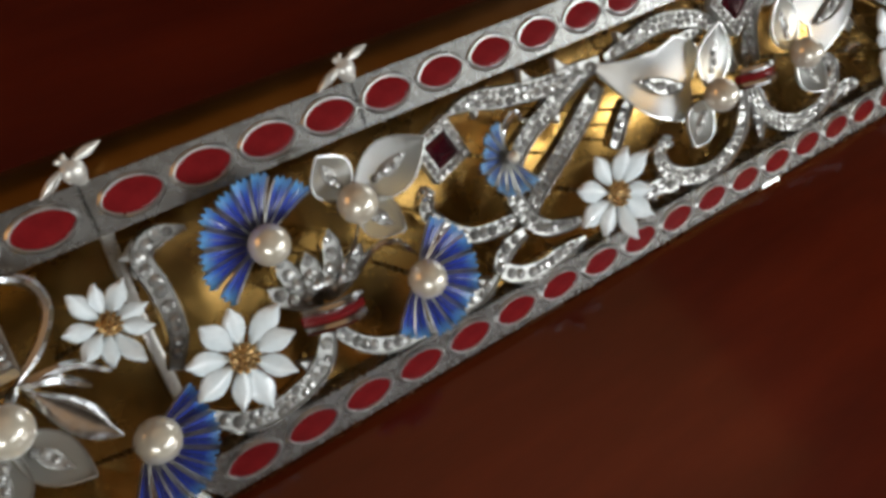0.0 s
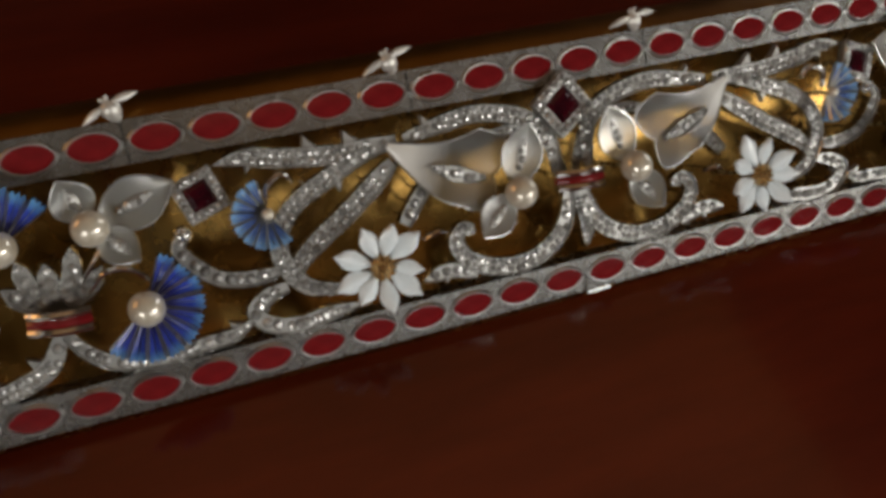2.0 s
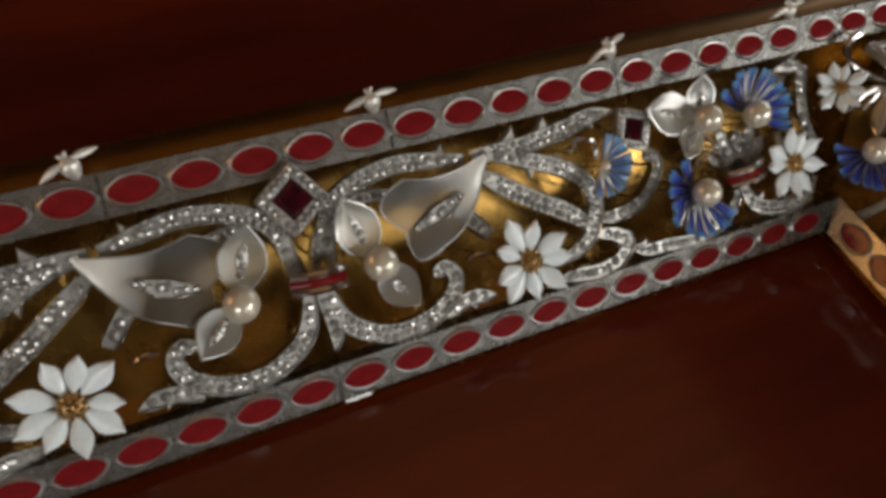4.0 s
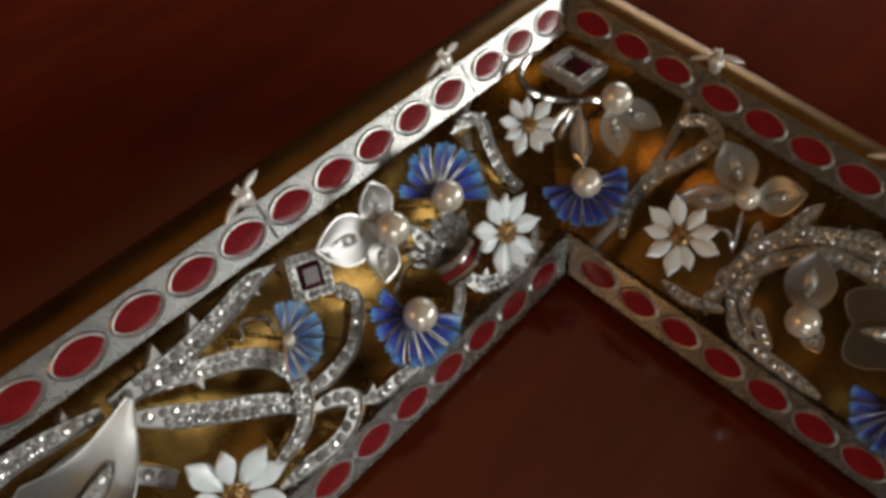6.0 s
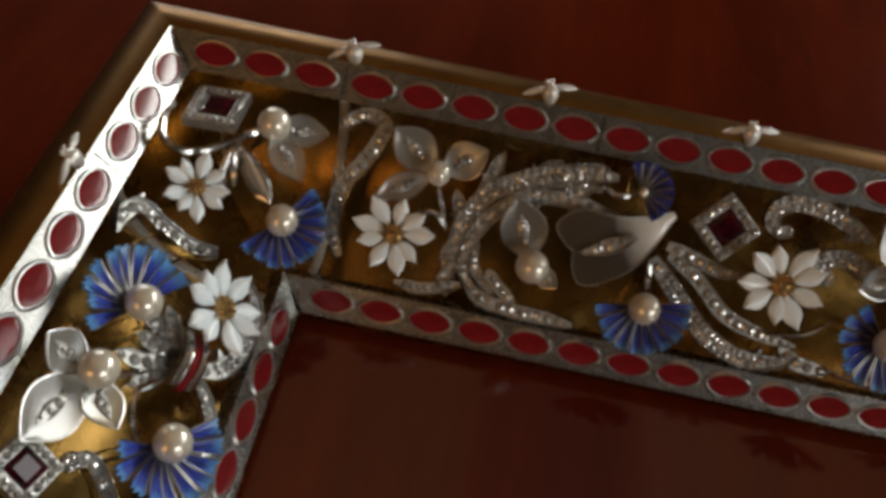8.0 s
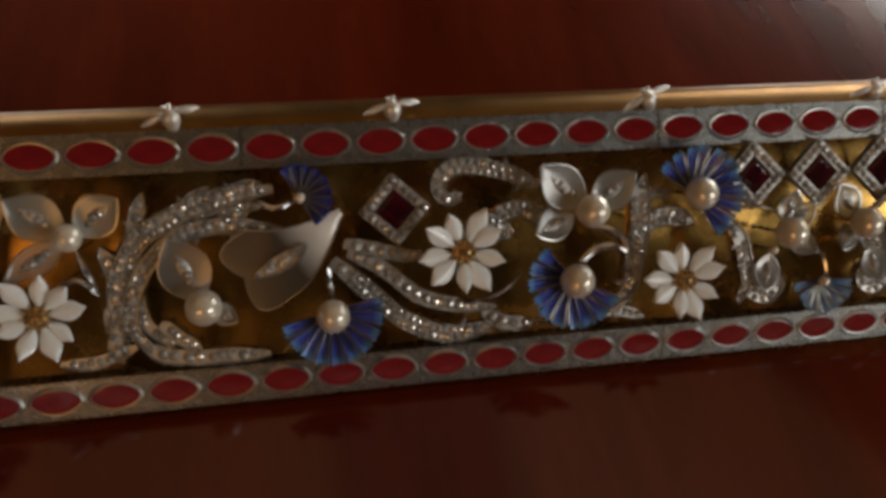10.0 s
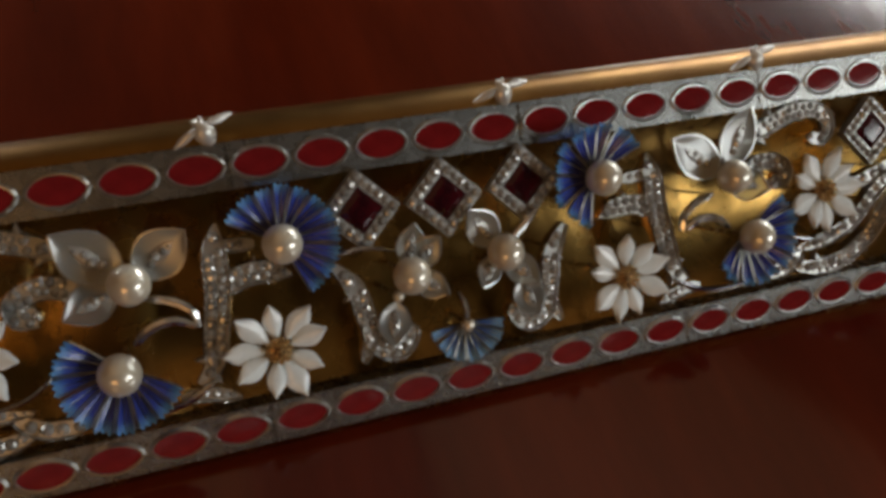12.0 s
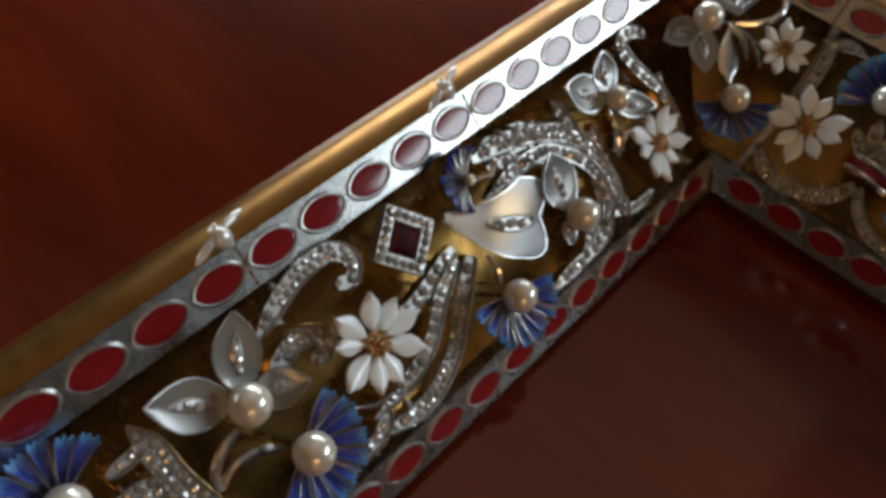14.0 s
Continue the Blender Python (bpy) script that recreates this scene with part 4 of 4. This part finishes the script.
# ---- the pattern of the long sides ----
def long_half(pl):
    # centre group
    gem_square(pl.at(pl.own(1.38, 1.54), 1.02, 0.12, 45), 0.49, 0.12)
    cornflower(pl.at(pl.own(2.69, 2.92), pl.own(1.10, 1.28), 0.38), 0.38, 0.92, *((28, 250) if pl.sgn > 0 else (-70, 152)), 11, 0.32)
    pearl_flower(pl, pl.own(0.76, 0.92), pl.own(2.09, 2.18), 0.26, pl.own(((123, 0.85, 0.29), (-48, 0.8, 0.25), (-130, 0.6, 0.2)), ((102, 0.75, 0.24), (137, 0.7, 0.24), (-145, 0.66, 0.22))), 0.32, LEAF_WHITE)
    pearl_flower(pl, 1.12, 2.55, 0.1, ((-75, 0.75, 0.27),), 0.10, LEAF_GREY, label="small silver bud leaf with clear stones")
    daisy(pl.at(pl.own(3.01, 3.23), 2.95, 0.48), 0.48, 0.86, pl.angle(8))
    scroll(pl, [(3.85, 0.85), (3.94, 1.3), (3.98, 1.9), (4.1, 2.5), (4.22, 3.05), (4.5, 3.35)], 0.22, 0.06, thorns=((0.85, 1, 0.15), (0.9, -1, 0.15)), ends=(0.15, 0.3))
    scroll(pl, [(3.95, 1.95), (3.6, 1.76), (3.2, 1.74), (2.8, 1.86)], 0.2, 0.05, thorns=((0.5, -1, 0.1),), ends=(0.5, 0.12))
    scroll(pl, [(2.1, 1.86), (1.8, 2.32), (1.68, 2.88), (1.55, 3.35), (1.2, 3.5), (0.95, 3.26), (1.06, 3.08)], 0.18, 0.05, thorns=((0.25, 1, 0.12), (0.5, -1, 0.14)), curl=0.15, ends=(0.4, 0.7))
    scroll(pl, [(1.7, 2.9), (1.72, 3.3), (1.85, 3.6)], 0.12, 0.03, 0.07)
    wire(pl, pl.own([(0.85, 2.0), (1.15, 1.75), (1.5, 1.48)], [(2.1, 1.65), (1.6, 1.62), (1.1, 1.75)]), pl.own(0.07, 0.04), 0.3, 0.05)
    # pearl flower and cornflower
    pearl_flower(pl, 5.2, 1.46, 0.55, (pl.own((66, 1.2, 0.34), (43, 1.18, 0.38)), (144, pl.own(1.3, 1.0), 0.36)), 0.31)
    pearl_flower(pl, 5.3, 1.5, 0.3, ((-22, 0.88, 0.3),), 0.08, LEAF_GREY, label="grey silver leaf with clear stones")
    cornflower(pl.at(5.56, pl.own(2.62, 2.73), 0.62), 0.62, 0.92, *((-158, 50) if pl.sgn > 0 else (130, 338)), 10, 0.32)
    wire(pl, [(5.32, 2.45), (5.03, 2.23), (4.68, 2.19), (4.39, 2.34)], 0.085, 0.35, 0.05)
    wire(pl, [(5.06, 1.79), (4.69, 1.88), (4.41, 2.10), (4.35, 2.37)], 0.075, 0.3, 0.05)
    scroll(pl, [(3.88, 1.2), (3.6, 1.24), (3.3, 1.25)], 0.12, 0.05, 0.07, ends=(0.6, 0.5))
    scroll(pl, [(4.82, 3.51), (4.37, 3.54), (3.88, 3.70)], 0.13, 0.03, 0.08, ends=(0.3, 0.1))
    wire(pl, [(4.2, 3.3), (4.8, 3.6), (5.6, 3.66), (6.3, 3.55)], 0.06, 0.1)
    # spirals, diamond and daisy
    scroll(pl, [(6.0, 0.98), (6.45, 0.76), (6.9, 0.60), (7.27, 0.53), (7.66, 0.54), (7.92, 0.75), (7.93, 1.0), (7.74, 1.14), (7.56, 1.06)], 0.175, 0.05, thorns=((0.16, -1, 0.16), (0.28, 1, 0.14)), curl=0.08, ends=(0.3, 0.7))
    scroll(pl, [(5.78, 1.72), (6.2, 1.44), (6.55, 1.39), (6.86, 1.55), (6.84, 1.78), (6.6, 1.8)], 0.185, 0.05, curl=0.1, ends=(0.3, 0.9))
    gem_square(pl.at(pl.own(8.91, 8.79), pl.own(1.12, 1.25), 0.15, pl.angle(42)), 0.48, 0.15, 4, "square dark red stone in a wide border of clear stones")
    daisy(pl.at(pl.own(7.42, 7.62), 2.08, 0.5), 0.5, 0.88, pl.angle(-5))
    scroll(pl, [(9.75, 1.82), (9.28, 1.94), (8.62, 2.12), (8.3, 2.08)], 0.15, 0.04, ends=(0.7, 0.4))
    scroll(pl, [(9.68, 1.98), (9.06, 2.34), (8.4, 2.90), (7.6, 3.15), (6.92, 3.23)], 0.16, 0.06, ends=(0.7, 0.2))
    scroll(pl, [(9.98, 2.12), (9.3, 2.78), (8.72, 3.32), (7.95, 3.66), (7.15, 3.60), (6.9, 3.38)], 0.19, 0.04, thorns=((0.8, -1, 0.15),), ends=(0.7, 0.4))
    wire(pl, [(7.6, 3.1), (6.9, 2.95), (6.4, 2.6)], 0.04, 0.15, 0.1)
    scroll(pl, [(7.2, 3.3), (6.8, 3.55), (6.2, 3.6)], 0.16, 0.03)
    # grey lily with plumes
    lily(pl, 9.78, 1.22, 0.32, -31, 2.3, LILY, "smoky grey enamel lily of two lobes with a row of stones", -0.14)
    cornflower(pl.at(10.5, 0.92, 0.3), 0.3, 0.58, *((55, 245) if pl.sgn > 0 else (-65, 125)), 9, 0.10)
    cornflower(pl.at(10.07, 3.02, 0.52), 0.52, 0.9, *((-200, -5) if pl.sgn > 0 else (185, 380)), 10, 0.30)
    wire(pl, [(10.04, 2.75), (10.08, 2.45), (10.1, 2.2)], 0.06, 0.4, 0.1)
    wire(pl, [(10.6, 0.98), (10.95, 1.08), (11.25, 0.95)], 0.06, 0.25, 0.1)
    pearl_flower(pl, 12.26, 2.7, 0.36, ((pl.own(91, 66), 1.22, 0.43), (-150, 0.52, 0.18)), 0.32, LEAF_GREY, label="polished grey silver petal beside a cream pearl")
    scroll(pl, [(10.95, 0.75), (11.7, 0.82), (12.3, 0.97), (12.86, 1.22), (13.33, 1.54), (13.61, 2.0), (13.76, 2.5), (13.75, 3.15)], 0.2, 0.05, thorns=((0.12, -1, 0.16), (0.22, -1, 0.18), (0.33, -1, 0.18), (0.44, -1, 0.18), (0.55, -1, 0.15)), ends=(0.4, 0.4))
    scroll(pl, [(10.84, 1.46), (11.54, 1.38), (12.14, 1.37), (12.65, 1.49), (13.12, 1.87), (13.40, 2.28), (13.55, 2.76), (13.5, 3.15), (13.15, 3.5)], 0.17, 0.07, thorns=((0.2, -1, 0.12), (0.35, -1, 0.14), (0.5, -1, 0.14)), ends=(0.2, 0.3))
    for pts in ([(13.5, 1.75), (13.34, 1.2), (13.18, 0.68)], [(12.95, 1.3), (12.45, 0.95), (12.05, 0.64)], [(12.2, 1.42), (11.75, 1.22), (11.28, 0.98)],
                [(12.1, 1.0), (11.6, 0.74), (11.15, 0.62)], [(13.71, 2.53), (13.8, 2.0), (13.95, 1.58)], [(13.54, 2.86), (13.85, 3.3), (13.73, 3.7)]):
        scroll(pl, pts, 0.145, 0.03, thorns=((0.45, 1, 0.12), (0.45, -1, 0.1)), ends=(0.5, 0.05), label="pointed silver leaf set with clear stones")
    scroll(pl, [(13.5, 3.2), (13.08, 3.58), (12.5, 3.68), (11.9, 3.70), (11.2, 3.74)], 0.16, 0.03, ends=(0.3, 0.4))
    scroll(pl, [(11.2, 1.05), (11.9, 1.02), (12.5, 1.2), (12.95, 1.6)], 0.13, 0.02, 0.08, thorns=((0.3, -1, 0.12), (0.6, -1, 0.12)))
    scroll(pl, [(13.35, 1.75), (13.4, 2.4), (13.3, 3.0), (12.85, 3.5)], 0.12, 0.0, 0.08)
    scroll(pl, [(13.05, 3.0), (12.75, 3.3), (12.4, 3.52)], 0.14, 0.06, 0.08)
    scroll(pl, [(13.75, 3.4), (13.9, 2.9), (13.85, 2.55)], 0.12, 0.02, 0.08, ends=(0.6, 0.1))
    scroll(pl, [(13.5, 3.4), (14.2, 3.62), (14.8, 3.6)], 0.13, 0.03, 0.08)
    wire(pl, [(14.3, 1.6), (14.15, 1.95), (14.02, 2.3)], 0.05, 0.3, 0.1)
    wire(pl, [(14.6, 2.15), (14.25, 2.1), (13.98, 2.4)], 0.05, 0.35, 0.1)
    # end flower, daisy and scroll
    pearl_flower(pl, 14.34, 1.35, 0.4, (pl.own((81, 0.85, 0.32), (35, 1.06, 0.38)), (144, pl.own(1.25, 0.92), 0.35)), 0.24)
    pearl_flower(pl, 14.4, 1.4, 0.25, ((-31, 1.1, 0.25),), 0.08, LEAF_WHITE, label="narrow silver leaf with clear stones")
    daisy(pl.at(14.94, 2.65, 0.55), 0.55, 0.80, pl.angle(15))
    scroll(pl, [(15.95, 3.35), (16.2, 2.75), (16.12, 1.95), (15.85, 1.5), (15.62, 1.05), (15.55, 0.66), (15.9, 0.53), (16.25, 0.72)], 0.17, 0.05, thorns=((0.42, -1, 0.22),), curl=0.16, ends=(0.4, 0.8))


for side, half in (("a", short_half), ("b", long_half)):
    for sgn in (1, -1):
        half(Place(SIDES[side], sgn))
mid_a, mid_b = Place(SIDES["a"], 1), Place(SIDES["b"], 1)
gem_square(mid_a.at(-0.07, 0.78, 0.2, 36), 0.47, 0.18, 4, "large square dark red stone in a border of clear stones")
clasp(mid_a, 0.0, 2.24, 0.38, -4, 1.02)
for s in (-1, 1):
    scroll(Place(SIDES["a"], s, -0.06), [(0.5, 1.2), (0.3, 1.6), (0.12, 2.1)], 0.12, 0.0, ends=(0.3, 0.6))
scroll(mid_a, [(0.05, 2.5), (0.14, 3.0), (0.16, 3.35), (0.07, 3.68)], 0.15, 0.02, ends=(0.6, 0.1), label="pointed silver drop set with clear stones")
gem_square(mid_b.at(-0.09, 1.03, 0.14, 45), 0.49, 0.14)
cornflower(mid_b.at(0.03, 3.28, 0.1), 0.1, 0.66, 178, 362, 9, 0.12, True)
wire(mid_b, [(0.03, 3.2), (0.0, 2.9), (-0.08, 2.65)], 0.05, 0.25)


# ---- corner ornaments across the valleys ----
def corner_matrix(x, y):
    """Axes across a corner's valley: x from side to side, y up the valley, z out of it."""
    up = Vector((x, y, 0)).normalized() * math.sqrt(2 / 3) + Vector((0, 0, math.sqrt(1 / 3)))
    right = Vector((y, -x, 0)).normalized()
    out = right.cross(up)
    m = Matrix((right, up, out)).transposed().to_4x4()
    m.translation = (x * XB, y * YA, ZT)
    return m


def corner(x, y, sgn):
    pl = Place(corner_matrix(x, y), sgn)
    n = 0.95
    gem_square(pl.at(-0.05, 1.48, 0.85) @ Matrix.Rotation(radians(-40), 4, 'X') @ spin(45), 0.50, 0.3, 5, "square dark red stone in a wide border of clear stones")
    bow = empty("bow_ornament", pl.at(0.02, 2.15, 0.9), "looped silver bow with a long drop leaf", "bow ornament", "corner bows")
    s = sgn
    for pts in ([(0, 0), (-0.55, -0.02), (-1.02, 0.12), (-1.22, 0.45), (-1.05, 0.82), (-0.75, 0.98)], [(0, 0), (0.4, -0.02), (0.8, -0.1)],
                [(0, 0), (-0.25, -0.35), (-0.4, -0.8)], [(0, -0.02), (-0.5, -0.45), (-0.7, -0.95)]):
        bm = bmesh.new()
        sweep(bm, curve_points([(a * s, b) for a, b in pts]), taper(0.075, 0.6, 0.5), WIRE, 0.0, lambda t: 0.12 * math.sin(t * math.pi))
        jewel("ribbon", bm, SILVER_BRIGHT, bow)
    bm = bmesh.new()
    leaf_grid(bm, 1.35, 0.22, 0.1, -0.06, 0.06, 0.05, belly=0.6)
    drop = jewel("drop_leaf", bm, SILVER_BRIGHT, bow, "long plain silver leaf")
    drop.matrix_local = local(0, 0, 0.05, -88 if s > 0 else -92)
    put("post", stem_mesh(1.3), bow, Matrix.Identity(4))
    pearl_flower(pl, 0.66, 2.2, 1.12, ((-29, 0.95, 0.30), (-88, 1.05, 0.30)), 0.31, label="two silver leaves with clear stones beside a cream pearl")
    daisy(pl.at(-1.08, 2.75, 1.2), 1.2, 0.64, pl.angle(10))
    cornflower(pl.at(0.05, 3.88, 1.1), 1.1, 0.88, 185, 385 if sgn > 0 else 355, 10, 0.30)


corner(1, 1, 1)
corner(-1, 1, -1)
corner(1, -1, -1)
corner(-1, -1, 1)

# ---- the far half of the frame repeats the near half ----
for ob in [o for o in scene.objects if o.parent is None and o.type == 'EMPTY' and "category" in o and o.name.split(".")[0] not in ("picture_frame", "bow_ornament")]:
    here = ob.matrix_world
    corner_piece = abs(abs(here.translation.x) - XB) < 3.2 * P and abs(abs(here.translation.y) - YA) < 3.2 * P
    if not corner_piece:
        copy_thing(ob, pose(0, 0, 0, 0, 0, 180) @ here)

# ---- joint bars and rim finials ----
for side in "abcd":
    lim = 12.03 if side in "ac" else 16.45
    for s in (-1, 1):
        bm = bmesh.new()
        prev = None
        for i in range(15):
            f = i / 14
            v = 0.3 + (SLANT - 0.6) * f
            top = -0.03 - 0.93 * math.sin(math.pi * f) ** 0.7
            sec = [bm.verts.new((s * lim + x, -v, top + z)) for x, z in ((-0.09, -0.3), (-0.09, -0.02), (-0.06, 0.0), (0.06, 0.0), (0.09, -0.02), (0.09, -0.3))]
            if prev:
                for k in range(6):
                    bm.faces.new((prev[k], prev[(k + 1) % 6], sec[(k + 1) % 6], sec[k]))
            else:
                bm.faces.new(sec[::-1])
            prev = sec
        bm.faces.new(prev)
        bmesh.ops.scale(bm, vec=(P, P, P), verts=bm.verts[:])
        bmesh.ops.transform(bm, matrix=SIDES[side], verts=bm.verts[:])
        part("joint_bar", bm, FINIAL, frame_ob, "flat silver joint bar")
short_at = [-12.1, -8.1, -3.32, 1.75, 6.88, 11.72]
long_at = [-16.38, -12.58, -8.73, -3.74, 1.2, 6.35, 11.1, 16.3]
for side in "abcd":
    for u in (short_at if side in "ac" else long_at):
        rim = SIDES[side] @ pose(u * P, 0.50 * P, 0.0)
        finial(rim @ Matrix.Rotation(radians(7 + 8 * math.sin(u * 3)), 4, 'Z'))

bm = bmesh.new()
prism(bm, [(0.02, -S - 0.44), (0.58, -S - 0.44), (0.56, -S - 0.375), (0.04, -S - 0.375)], -0.16, -0.06, 0.015)
bmesh.ops.scale(bm, vec=(P, P, P), verts=bm.verts[:])
bmesh.ops.transform(bm, matrix=SIDES["a"], verts=bm.verts[:])
part("catch", bm, SILVER, frame_ob, "thin silver catch under the inner band")
